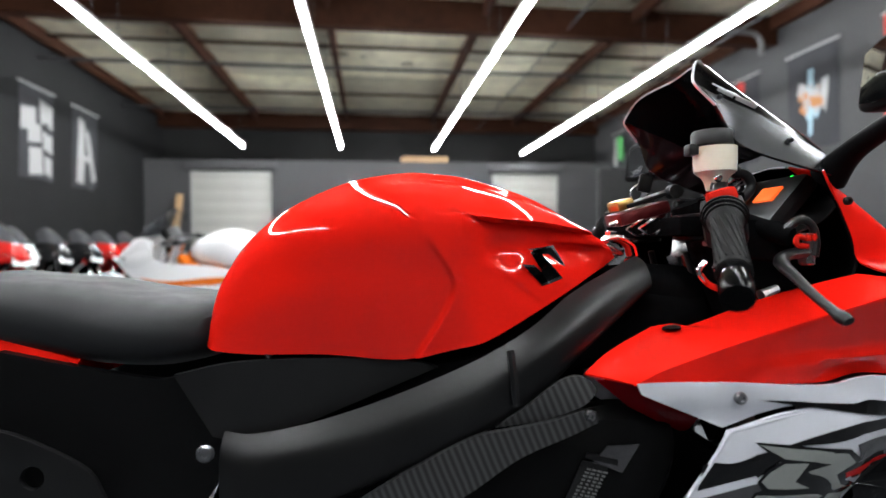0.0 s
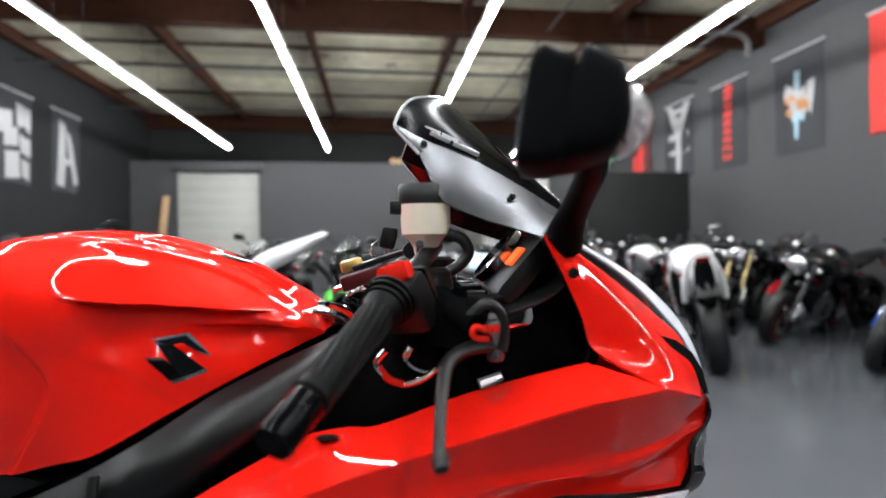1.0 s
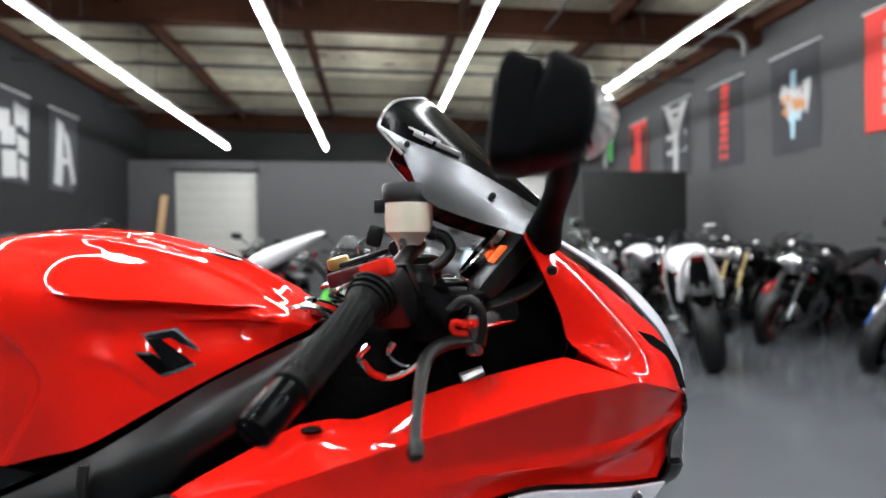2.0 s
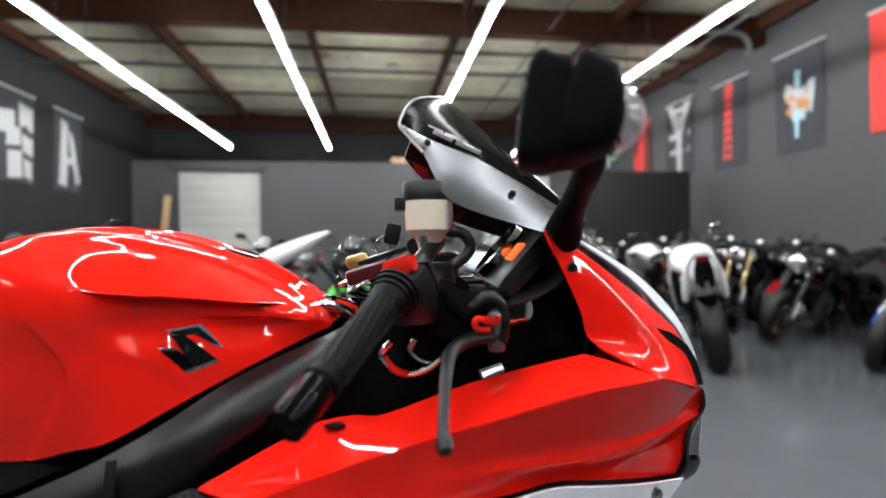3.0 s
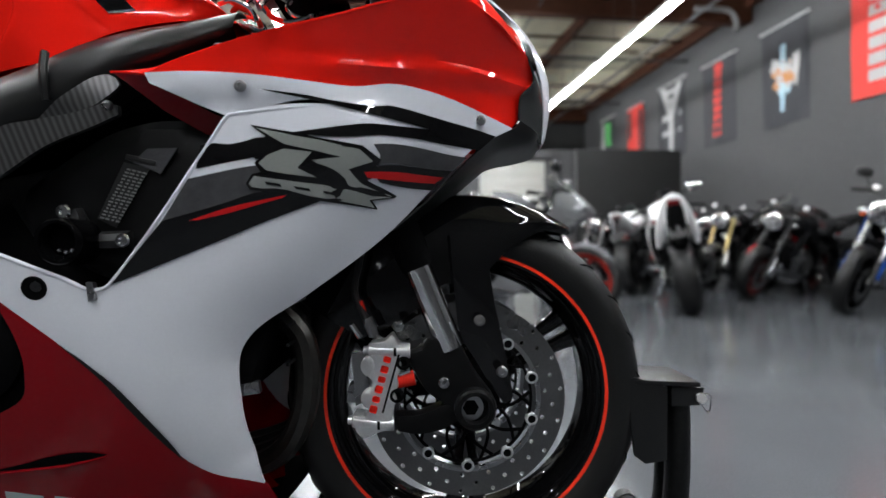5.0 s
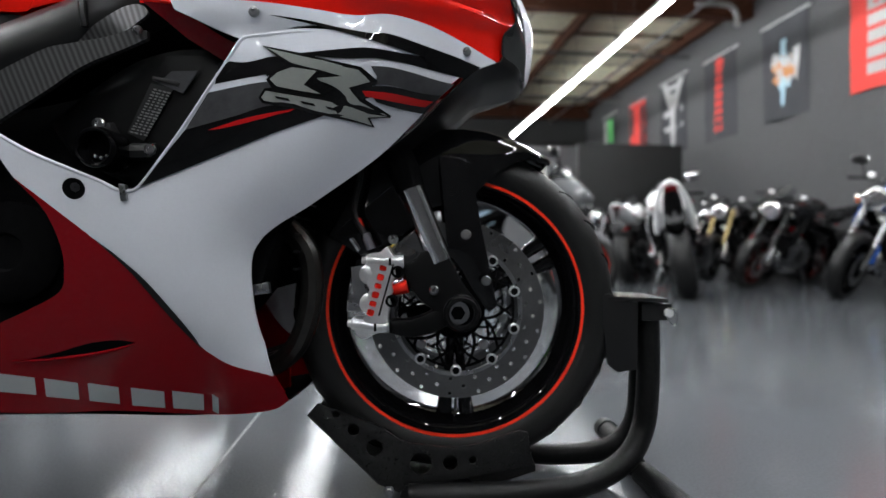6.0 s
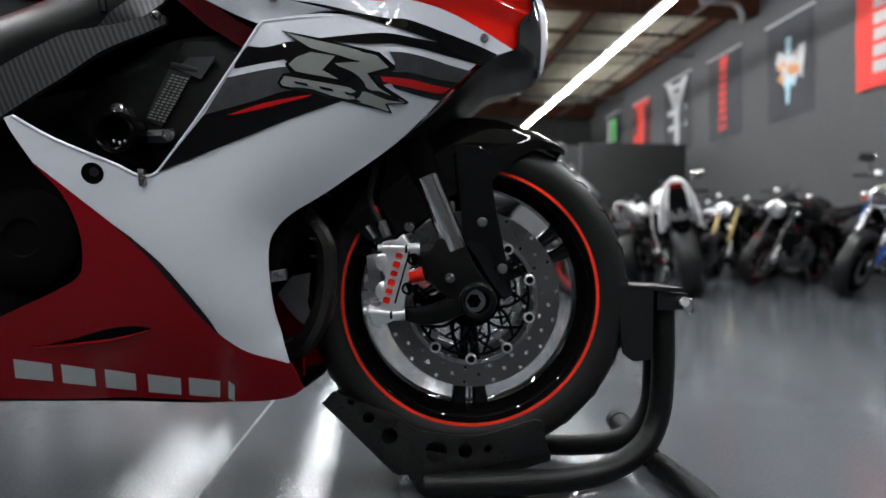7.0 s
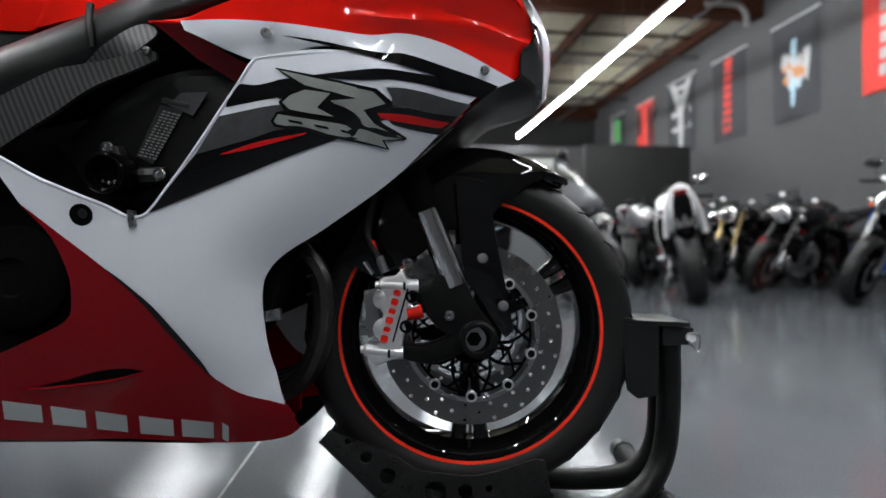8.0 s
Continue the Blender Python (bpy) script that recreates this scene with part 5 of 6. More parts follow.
# the brake fluid cup on the near bar
part("fluid_cup", lathe([(.0, .024), (.012, .024), (.014, .034), (.018, .042), (.0275, .050), (.0285, .066), (.0285, .080), (.0285, .084), (0, .084)], pose(-.236, -.115, 1.012, 90), 28), CUP, bike, "milky plastic brake fluid cup")
part("cup_cap", lathe([(.0255, .0845), (.0275, .087), (.0275, .104), (.0255, .107), (.015, .108), (0, .108)], pose(-.240, -.115, 1.012, 90), 28), PLASTIC, bike, "black screw cap")
part("cup_tab", box((.014, .018, .016), pose(-.270, -.115, 1.093), .003), PLASTIC, bike)
part("cup_screw", bolt_head(-.243, -.133, 1.051, .0055, -1), CHROME, bike)
part("cup_bracket", tube([(-.243, -.122, 1.05), (-.243, -.125, 1.03), (-.23, -.13, 1.012)], .004, 6, 3), CHROME, bike)
part("cup_hose", tube([(-.216, -.118, 1.060), (-.208, -.119, 1.0605), (-.194, -.120, 1.056), (-.187, -.120, 1.041), (-.198, -.121, 1.026), (-.218, -.124, 1.014), (-.226, -.127, 1.005)], .0068, 12, 5), PLASTIC, bike, "short black fluid hose")
part("hose_clip", lathe([(.0085, -.004), (.0085, .004)], pose(-.208, -.119, 1.0605, 0, 0, 80), 14), SATIN, bike)
# steering damper across the yoke, and the key beyond it
damper = part("steering_damper", box((.088, .05, .020), pose(-.306, -.015, 1.010, 0, -15, 8), .005), BURGUNDY, bike, "burgundy anodised steering damper")
part("damper_end", box((.030, .036, .017), pose(-.334, -.018, 1.024, 0, -15, 8), .006), GOLDEN, damper, "brass-coloured end block")
part("damper_lid", box((.10, .046, .007), pose(-.286, -.012, 1.0345, 0, -17, 8), .003), PLASTIC, damper)
part("damper_rod", tube([(-.356, -.03, .992), (-.335, -.035, 1.0), (-.312, -.036, 1.004)], .004, 8, 2), CHROME, damper)
part("damper_knob", lathe([(.011, -.01), (.012, -.006), (.012, .006), (.009, .010), (0, .010)], pose(-.254, -.030, 1.043), 14), PLASTIC, damper)
key = part("key", box((.022, .007, .030), pose(-.286, .0, 1.060, 0, 14, 0), .005), PLASTIC, bike, "black key bow")
part("key_ring", tube([(-.298, 0, 1.058), (-.309, .0, 1.050), (-.308, .0, 1.036), (-.296, .0, 1.032), (-.290, .0, 1.044), (-.298, 0, 1.058)], .0013, 6, 4), CHROME, key)
part("key_blade", box((.007, .002, .026), pose(-.290, 0, 1.036, 0, 14, 0)), STEEL, key)
# dials
DASH = pose(-.115, 0, 1.019, 0, 41, 0)
dash = part("instrument_panel", move(box((.03, .22, .098), Matrix(), .014), DASH), PLASTIC, bike, "black instrument panel")
part("panel_back", move(loft([(0, .10, -.045, .04, 3), (.03, .085, -.035, .03, 3), (.055, .05, -.02, .02, 2.4)], 18, 3), DASH), DARK, dash)
part("dial_ring", move(lathe([(.040, 0), (.0465, .002), (.0465, .014), (.042, .016)], Matrix(), 36, None, True), DASH @ pose(-.0155, .020, 0, 0, 0, 90)), CHROME, dash, "bright tachometer ring")
part("dial_face", move(lathe([(.040, .004), (0, .004)], Matrix(), 28), DASH @ pose(-.0155, .012, 0, 0, 0, 90)), DARK, dash)
for k in range(9):
    a = radians(-120 + 30 * k)
    part("dial_mark", move(box((.0012, .0025, .008), Matrix()), DASH @ pose(-.0205, .012 + .033 * math.sin(a), .033 * math.cos(a)) @ pose(0, 0, 0, math.degrees(-a))), PALE, dash)
part("neutral_lamp", lathe([(.0055, 0), (.0045, .004), (0, .005)], pose(-.092, -.075, 1.0565, 0, 0, 90), 12), GREEN_LED, dash, "lit green neutral lamp")
part("display", move(box((.004, .044, .027), Matrix(), .001), DASH @ pose(-.0165, -.062, .006)), LCD, dash, "lit orange display")
for s in (-1, 1):
    part("dash_shroud", skin([[(-.150, s * .118, .968), (-.118, s * .122, .978), (-.085, s * .126, .996), (-.066, s * .130, 1.022)], [(-.150, s * .08, .985), (-.118, s * .085, .992), (-.085, s * .09, 1.008), (-.066, s * .10, 1.032)], [(-.145, s * .03, .985), (-.11, s * .03, .99), (-.08, s * .03, 1.005), (-.06, s * .03, 1.03)]], 4, True, .003, (-.1, 0, .9)), PLASTIC, dash, "black moulded dash surround")
    part("inner_cowl", skin([[(-.106, s * .147, 1.057), (-.087, s * .147, 1.013), (-.066, s * .145, .965), (-.060, s * .143, .920), (-.115, s * .143, .902), (-.197, s * .145, .88)],
                             [(-.085, s * .10, 1.055), (-.05, s * .10, 1.01), (-.03, s * .10, .96), (-.04, s * .10, .90), (-.10, s * .10, .87), (-.19, s * .10, .84)],
                             [(-.075, 0, 1.06), (-.02, 0, 1.01), (-.0, 0, .96), (-.02, 0, .90), (-.09, 0, .86), (-.19, 0, .83)]], 4, True, .003, (.3, 0, .9)), DARK, bike, "matt black inner cowl")

# windscreen: silver flanks, smoked double bubble, wide open at the rear
# The red in this near-black stands in for the tank's reflection.
LINER = mat("screen_inside", (0.012, 0.004, 0.005), 0.12, 0, 0, 0.6)
for s in (-1, 1):
    low = [(-.085, .150, 1.050), (-.135, .147, 1.066), (-.175, .143, 1.079), (-.205, .139, 1.092), (-.222, .136, 1.106), (-.231, .133, 1.128), (-.243, .129, 1.153), (-.264, .124, 1.177)]
    crease = [(-.078, .117, 1.087), (-.109, .116, 1.107), (-.140, .115, 1.126), (-.174, .115, 1.145), (-.206, .115, 1.159), (-.235, .116, 1.171), (-.256, .118, 1.181), (-.270, .121, 1.189)]
    mid = [((a[0] + b[0]) / 2, (a[1] + b[1]) / 2 + .003, (a[2] + b[2]) / 2) for a, b in zip(low, crease)]
    hump = [(-.073, .050, 1.107), (-.094, .050, 1.131), (-.114, .050, 1.149), (-.133, .050, 1.166), (-.160, .050, 1.191), (-.183, .050, 1.212), (-.202, .048, 1.229), (-.216, .046, 1.239)]
    upper = [(.45 * a[0] + .55 * b[0] - .012 * k / 7, .5 * (a[1] + b[1]) + .012, .45 * a[2] + .55 * b[2] + .006) for k, (a, b) in enumerate(zip(crease, hump))]
    centre = [(x + .006, 0, z + .006) for x, y, z in hump]
    flank = part("screen_flank", skin([[(x, s * y, z) for x, y, z in r] for r in (low, mid, crease)], 5, True, .0025, (-.15, 0, 1.05)), SILVER_SCREEN, bike, "silver-grey lower flank of the windscreen")
    part("screen_liner", skin([[(x, s * (y - .0035), z - .001) for x, y, z in r] for r in (low, mid, crease)], 4, True, .001, (-.15, 0, 1.05)), LINER, flank, "glossy black inner face, tinted with the tank's reflection")
    part("windscreen", skin([[(x, s * y, z) for x, y, z in r] for r in (crease, upper, hump, centre)], 5, True, .0025, (-.15, 0, 1.05)), SMOKE, bike, "dark smoked double-bubble windscreen")
    part("screen_rim", tube([(x, s * y, z) for x, y, z in (low[6], low[7], crease[7], upper[7], hump[7], centre[7])], .0019, 8, 4), EDGE_GLINT, flank)
    for x, y, z in ((-.237, .1295, 1.163), (-.138, .130, 1.103)):
        part("screen_screw", bolt_head(x, s * (y - .001), z, .0042, s), SATIN, flank)
for row, (f0, words) in enumerate(((.62, ((0, .28), (.31, .60))), (.34, ((.10, .46), (.52, .98))))):
    p0, p1 = Vector((-.236, -.1175 + .016 * f0, 1.177 + .016 * f0)), Vector((-.172, -.1185 + .016 * f0, 1.148 + .016 * f0))
    for a, b in words:
        u, v = p0.lerp(p1, a), p0.lerp(p1, b)
        part("screen_lettering", box(((v - u).length, .0016, .0062), Matrix.Translation((u + v) / 2) @ Matrix.Rotation(math.atan2(-(v - u).z, (v - u).x), 4, "Y") @ pose(0, 0, 0, 44, 0, 0), .0006), PALE, bike, "pale lettering as plain bars")


# ---- the wheel chock ----
chock = thing("wheel_chock", BIKE, "black powder-coated steel wheel chock on the floor", "wheel chock")
for s in (-1, 1):
    cradle = part("cradle_plate", plate("-241,187* -258,167* -134,43* -102,30* 132,75* 122,131* 107,134* 13,108 -60,112 -95,119 -134,144 -173,159*", s * .083, s * .089, .0015, [(-.21, .167, .006), (-.18, .140, .010), (-.144, .108, .014), (-.064, .079, .019), (-.013, .080, .0125), (.027, .084, .0065)]), POWDER, chock, "speckled black cradle plate with round holes")
    part("cradle_flange", tube([(-.258, s * .078, .167), (-.134, s * .078, .043)], .008, 6, 1, None, True, .6), POWDER, cradle)
    part("side_rail", tube([(-.085, s * .098, .028), (.10, s * .094, .028), (.22, s * .07, .03), (.31, s * .035, .055), (.352, s * .02, .11), (.363, s * .02, .20), (.363, s * .02, .335)], .021, 14, 6), TUBE_COAT, chock, "bent black steel tube")
    part("base_leg", tube([(.352, s * .02, .026), (.365, s * .12, .024), (.366, s * .225, .024)], .022, 14, 3), TUBE_COAT, chock, "black steel outrigger tube")
    part("leg_cap", tube([(.366, s * .215, .024), (.366, s * .24, .024)], .0245, 14, 1), SATIN, chock)
    part("pivot_bolt", lathe([(.0105, 0), (.0105, .006), (.007, .007), (.007, .014), (0, .014)], pose(-.118, s * .092, .036, 0, 0, 180 if s < 0 else 0), 6), CHROME, chock, "zinc-plated pivot bolt")
    part("stop_plate", plate("262,362* 276,368 330,352* 328,231* 292,226* 274,240*", s * .052, s * .058, .001), SATIN, chock, "black wheel stop plate")
part("cradle_floor", skin([[(-.25, -.08, .172), (-.134, -.08, .05), (-.10, -.08, .036), (.13, -.08, .07)], [(-.25, 0, .165), (-.134, 0, .045), (-.10, 0, .032), (.13, 0, .066)], [(-.25, .08, .172), (-.134, .08, .05), (-.10, .08, .036), (.13, .08, .07)]], 3, True, .003, (0, 0, .5)), POWDER, chock)
part("cross_tube", tube([(-.08, -.09, .024), (-.08, .09, .024)], .02, 12, 1), POWDER, chock)
part("foot_block", plate("15,54* 137,73* 137,60* 36,30*", -.082, -.03, .001), POWDER, chock)
part("stop_head", box((.11, .118, .008), pose(.33, 0, .358, 0, 3, 0), .002), SATIN, chock)
part("stop_web", plate("340,350* 396,348* 390,318* 340,318*", -.05, .05, .002), SATIN, chock)
part("lock_pin", tube([(.386, -.060, .333), (.386, -.055, .333), (.386, -.054, .333), (.386, .058, .333)], [.0085, .0085, .006, .006], 12, 1, None, False), BRIGHT, chock, "zinc locking pin")
part("pin_ring", tube([(.382, -.0605, .342), (.398, -.062, .338), (.400, -.062, .326), (.397, -.062, .312), (.390, -.061, .314), (.380, -.0605, .328)], .0014, 6, 5), CHROME, chock, "wire keeper ring")


# ---- the other motorcycles in the hall ----
TINTS = {}


def tint(name, col, rough=0.3):
    if name not in TINTS:
        TINTS[name] = paint(name + "_bodywork", col, rough)
    return TINTS[name]


GLASS_DARK = clear("lamp_glass", (0.9, 0.9, 0.91), 0.05)
TAIL_RED = mat("tail_lamp_red", (0.12, 0.006, 0.008), 0.2, 0, 0.6)
GOLD = grain(mat("gold_anodised", (0.36, 0.28, 0.13), 0.3, 0.9), 100, 0.1)


def other_bike(m, body, accent, wheel, label, style="sport", fork=None, screen=True, tail_up=0.0, open_tail=False, frame_paint=None, mirrors=True, nose=None, cowl=False, screen_mat=None, flank=None):
    """A parked motorcycle that points along x, between its wheels on the floor; leans on its side stand."""
    ob = thing("motorcycle", m, label, "motorcycle", "parked motorcycles")
    H = .70

    def add(name, bm, mt, parent=ob, lab=""):
        return part(name, bm, mt, parent, lab, 40)

    for nm, x, r, half in (("front_wheel", H, .298, .058), ("rear_wheel", -H, .315, .088)):
        w = add(nm, rim_bm(.228, half * .8, 28), wheel)
        w.location = (x, 0, r)
        add("tyre", tyre_bm(r, half, .224, 32), RUBBER, w)
        for k in range(5):
            add("spoke", spoke_bm(.03, .205, k * math.tau / 5, .026, .018), wheel, w)
        add("hub", lathe([(.045, -half * .9), (.035, 0), (.045, half * .9)], Matrix(), 14), DARK, w)
        for s in (-1, 1):
            add("brake_disc", lathe([(.085, s * .07), (.15, s * .07), (.15, s * .074), (.085, s * .074)] if nm == "front_wheel" else [(.07, s * .1), (.11, s * .1), (.11, s * .104), (.07, s * .104)], Matrix(), 24, None, True), DISC, w)
    fk = fork or (CHROME if style == "sport" else STEEL)
    for s in (-1, 1):
        y = s * .1
        add("fork_lower", tube([(H, y, .298), (H - .02, y, .36), (H - .085, y, .52)], [.03, .027, .022], 10, 1, None, False), SATIN)
        add("fork_tube", tube([(H - .075, y, .50), (H - .27, y, .96)], .024, 10, 1), fk)
        add("brake_caliper", box((.05, .035, .10), pose(H - .12, s * .105, .36, 0, 20, 0), .008), ALLOY if style == "naked" else SATIN)
        add("frame_spar", tube([(H - .32, s * .05, .86), (H - .45, s * .15, .78), (-.15, s * .17, .62), (-.30, s * .13, .45)], [.035, .045, .045, .05], 8, 3), frame_paint or DARK)
        add("swing_arm", tube([(-.28, s * .12, .44), (-.5, s * .15, .38), (-H, s * .14, .315)], .03, 8, 2), SATIN)
        add("rear_set", box((.10, .012, .09), pose(-.36, s * .17, .46, 0, 20, 0), .004), SATIN)
        add("foot_peg", tube([(-.34, s * .17, .42), (-.34, s * .26, .42)], .01, 6, 1), STEEL)
        add("grip", tube([(H - .32, s * .22, .985 if style == "sport" else 1.06), (H - .37, s * .36, .955 if style == "sport" else 1.045)], .017, 8, 1), GRIP)
        add("lever", tube([(H - .27, s * .20, .985 if style == "sport" else 1.06), (H - .28, s * .34, .96 if style == "sport" else 1.045)], .006, 6, 1), SATIN)
        mirror = mirrors and not (open_tail and s > 0)
        if not mirror:
            pass
        elif style == "sport":
            add("mirror_stalk", tube([(H - .16, s * .12, 1.08), (H - .15, s * .24, 1.15)], .011, 6, 1), PLASTIC)
            hd = add("mirror_head", loft([(-.03, .055, -.028, .028, 2.6), (0, .08, -.045, .045, 2.6), (.03, .06, -.035, .035, 2.4)], 12, 2), PLASTIC)
        else:
            add("mirror_stalk", tube([(H - .30, s * .2, 1.06), (H - .29, s * .27, 1.19)], .007, 6, 1), SATIN)
            hd = add("mirror_head", loft([(-.02, .05, -.03, .03, 2.4), (0, .07, -.045, .045, 2.4), (.02, .05, -.03, .03, 2.2)], 12, 2), PLASTIC)
        if mirror:
            hd.location = (H - .17, s * .30, 1.165) if style == "sport" else (H - .30, s * .30, 1.21)
            add("mirror_glass", box((.003, .12, .07), pose(-.032, 0, 0), .001), MIRROR, hd)
        add("turn_signal", loft([(-.02, .016, -.012, .012, 2), (0, .022, -.018, .018, 2), (.02, .014, -.012, .012, 2)], 8, 2, None, s * .16), TAIL_RED).location = (-H + .02, 0, .82)
        if style == "naked" and body is C_BLUE:
            add("front_signal", loft([(-.02, .016, -.012, .012, 2), (0, .022, -.018, .018, 2), (.02, .014, -.012, .012, 2)], 8, 2, None, s * .17), ORANGE).location = (H - .2, 0, .86)
    add("yoke", box((.11, .26, .03), pose(H - .28, 0, .965), .006), SATIN)
    add("handlebar", tube([(H - .36, -.33, .96), (H - .30, -.2, .99), (H - .27, 0, 1.0), (H - .30, .2, .99), (H - .36, .33, .96)] if style == "sport" else [(H - .38, -.36, 1.045), (H - .31, -.2, 1.06), (H - .28, 0, 1.03), (H - .31, .2, 1.06), (H - .38, .36, 1.045)], .011, 8, 3), SATIN)
    add("engine", loft([(-.34, .11, .30, .56, 3), (-.2, .17, .24, .60, 3), (.1, .18, .24, .66, 3), (.26, .15, .32, .66, 3)], 16, 3), DARK if style == "sport" else STEEL)
    for s in (-1, 1):
        add("engine_cover", lathe([(.085, 0), (.085, .02), (.06, .03), (0, .03)], pose(-.05 + .1 * s, s * .165, .42, 0, 0, 180 if s < 0 else 0), 18), SATIN)
    add("radiator", box((.04, .32, .28), pose(.34, 0, .52, 0, 15, 0), .006), DARK)
    add("exhaust", tube([(.28, -.05, .48), (.33, -.06, .34), (.20, -.07, .22), (-.2, -.1, .21), (-.34, -.16, .26)], .028, 8, 4), STEEL)
    add("silencer", loft([(-.30, .045, .22, .31, 2), (-.4, .058, .24, .36, 2), (-.68, .058, .38, .50, 2), (-.76, .04, .43, .50, 2)], 14, 2, None, -.2), SATIN if style == "sport" else CHROME)
    add("fuel_tank", loft([(.32, .06, .86, .94, 2.2), (.24, .14, .80, 1.0, 2.4), (.08, .19, .77, 1.045, 2.6), (-.08, .17, .78, 1.0, 2.6), (-.19, .10, .80, .88, 2.4)], 20, 4), body, ob)
    add("seat", loft([(-.14, .10, .78, .86, 2.6), (-.28, .15, .77, .84, 2.8), (-.42, .14, .79, .87, 2.6), (-.50, .10, .82, .90, 2.4)], 16, 3), SEAT)
    tw = .72 if open_tail else 1.0
    tail = add("tail", loft([(-.28, .14, .62, .78, 2.4), (-.48, .155, .60, .91, 2.4), (-.68, .13, .63, .96, 2.0), (-.84, .095, .72, .985, 1.9), (-.93, .05, .84, .988, 1.8)], 18, 3) if open_tail else loft([(-.30, .13 * tw, .73, .78, 2.4), (-.48, .13 * tw, .77, .91, 2.6), (-.68, .105 * tw, .84, .96, 2.4), (-.86, .06, .93, .985, 2.2), (-.93, .02, .96, .98, 2)], 16, 3), body)
    if tail_up:
        for v in tail.data.vertices:
            v.co.z += tail_up * max(0, -.3 - v.co.x) / .6
    if open_tail:
        add("under_tail", loft([(-.965, .045, .60, .94, 3), (-.93, .072, .56, .95, 3), (-.6, .09, .52, .80, 3)], 14, 2), DARK, tail, "black under-tail tray")
        for q in (-1, 1):
            add("tail_arch", tube([(-.64, q * .15, .60), (-.70, q * .140, .70), (-.80, q * .108, .85), (-.90, q * .055, .965), (-.94, 0, .995)], [.026, .030, .028, .024, .022], 12, 4), body, tail, "white tail fairing arch")
    add("tail_light", box((.02, .10, .045), pose(-.965 if open_tail else -.865, 0, .935, 0, -30, 0), .008), TAIL_RED, tail)
    add("rear_hugger", loft([(-.50, .09, .52, .60, 3), (-.66, .10, .62, .65, 3), (-.82, .09, .60, .63, 3)], 12, 3), PLASTIC)
    add("plate_hanger", tube([(-.84, 0, .90), (-.93, 0, .80), (-.97, 0, .68)], [.03, .02, .02], 6, 2), PLASTIC)
    add("blank_plate", box((.004, .18, .10), pose(-.965, 0, .70, 0, 20, 0), .001), PLASTIC)
    add("side_stand", tube([(-.10, .16, .30), (-.16, .26, .06), (-.17, .29, -.012)], .011, 6, 2), STEEL)
    rows = []
    for deg, r, w in ((38, .305, .05), (62, .318, .068), (90, .322, .072), (120, .318, .07), (145, .312, .055)):
        c, s = math.cos(radians(deg)), math.sin(radians(deg))
        rows.append([((r - d) * c, y * w, .298 + (r - d) * s) for y, d in ((-1, .05), (-.7, .01), (0, 0), (.7, .01), (1, .05))])
    add("front_mudguard", move(skin(rows, 3, True, .003, (0, 0, .298)), pose(H, 0, 0)), accent if style == "sport" and not cowl else PLASTIC)
    if style == "sport":
        for s in (-1, 1):
            prof = Soft([(.30, .45, .20), (.30, .7, .225), (0, .3, .17), (.55, .8, .17), (.6, 1.0, .14), (.1, .75, .235), (.72, .88, .1), (-.1, .25, .15), (.42, .95, .2)])
            add("side_fairing", panel("40,300* -60,240* 200,210* 330,240* 400,330 385,450 430,560 560,690* 640,760 480,800 250,760 130,640 110,480*", prof, s, 0, .004, .06, 4), flank or body)
            add("fairing_graphic", panel("230,560* 420,600 540,690* 470,720 300,690*", prof, s, .002, .001, .06, 4), accent)
            add("upper_fairing", skin([[(.42, s * .20, .80), (.50, s * .20, .88), (.50, s * .17, .98)], [(.58, s * .17, .78), (.62, s * .16, .88), (.58, s * .13, 1.0)], [(.72, s * .09, .80), (.76, s * .08, .87), (.66, s * .07, .99)], [(.77, 0, .80), (.80, 0, .86), (.70, 0, .98)]], 4, True, .004, (.4, 0, .85)), body)
            add("headlight", loft([(.71, .045, .845, .885, 2.4), (.745, .04, .85, .88, 2.2), (.765, .02, .858, .872, 2)], 12, 2, None, s * .085), GLASS_DARK, ob, "clear headlight")
            add("head_reflector", lathe([(.0, .0), (.02, .006), (.026, .018)], pose(.735, s * .085, .866, 0, 0, 90), 12), CHROME)
        if screen:
            add("windscreen", skin([[(.52, -.15, .985), (.44, -.13, 1.06), (.38, -.10, 1.13)], [(.64, -.08, .99), (.53, -.08, 1.09), (.42, -.06, 1.17)], [(.69, 0, .99), (.56, 0, 1.105), (.43, 0, 1.185)], [(.64, .08, .99), (.53, .08, 1.09), (.42, .06, 1.17)], [(.52, .15, .985), (.44, .13, 1.06), (.38, .10, 1.13)]], 3, True, .003, (.4, 0, 1.0)), screen_mat or SCREEN)
        if nose:
            add("nose_panel", panel_box(.765, .835), nose, ob, "white panel on the nose")
        if cowl:
            wing = Soft([(.78, .85, .06), (.70, .92, .11), (.60, 1.0, .14), (.45, .92, .20), (.40, .72, .245), (.15, .80, .225), (.15, .64, .25), (-.2, .74, .20)])
            for s in (-1, 1):
                add("cowl", panel("800,850* 700,905 600,990* 545,985* 500,880 380,850* 200,835 -60,790* -250,740* 100,655 400,640 640,720*", wing, s, .002, .005, .05, 4), body, ob, "white side cowl")
                add("cowl_stripe", panel("-130,752* 120,760 420,742 610,760* 420,718 120,716*", wing, s, .0085, .001, .05, 4), accent)
        add("dials", box((.05, .2, .08), pose(.46, 0, 1.02, 0, 35, 0), .012), PLASTIC)
    else:
        lampm = pose(.60, 0, .90, 0, 0, -90)
        hl = add("headlight_shell", lathe([(.0, -.08), (.05, -.07), (.08, -.03), (.088, .02), (.09, .05)], lampm, 22), accent)
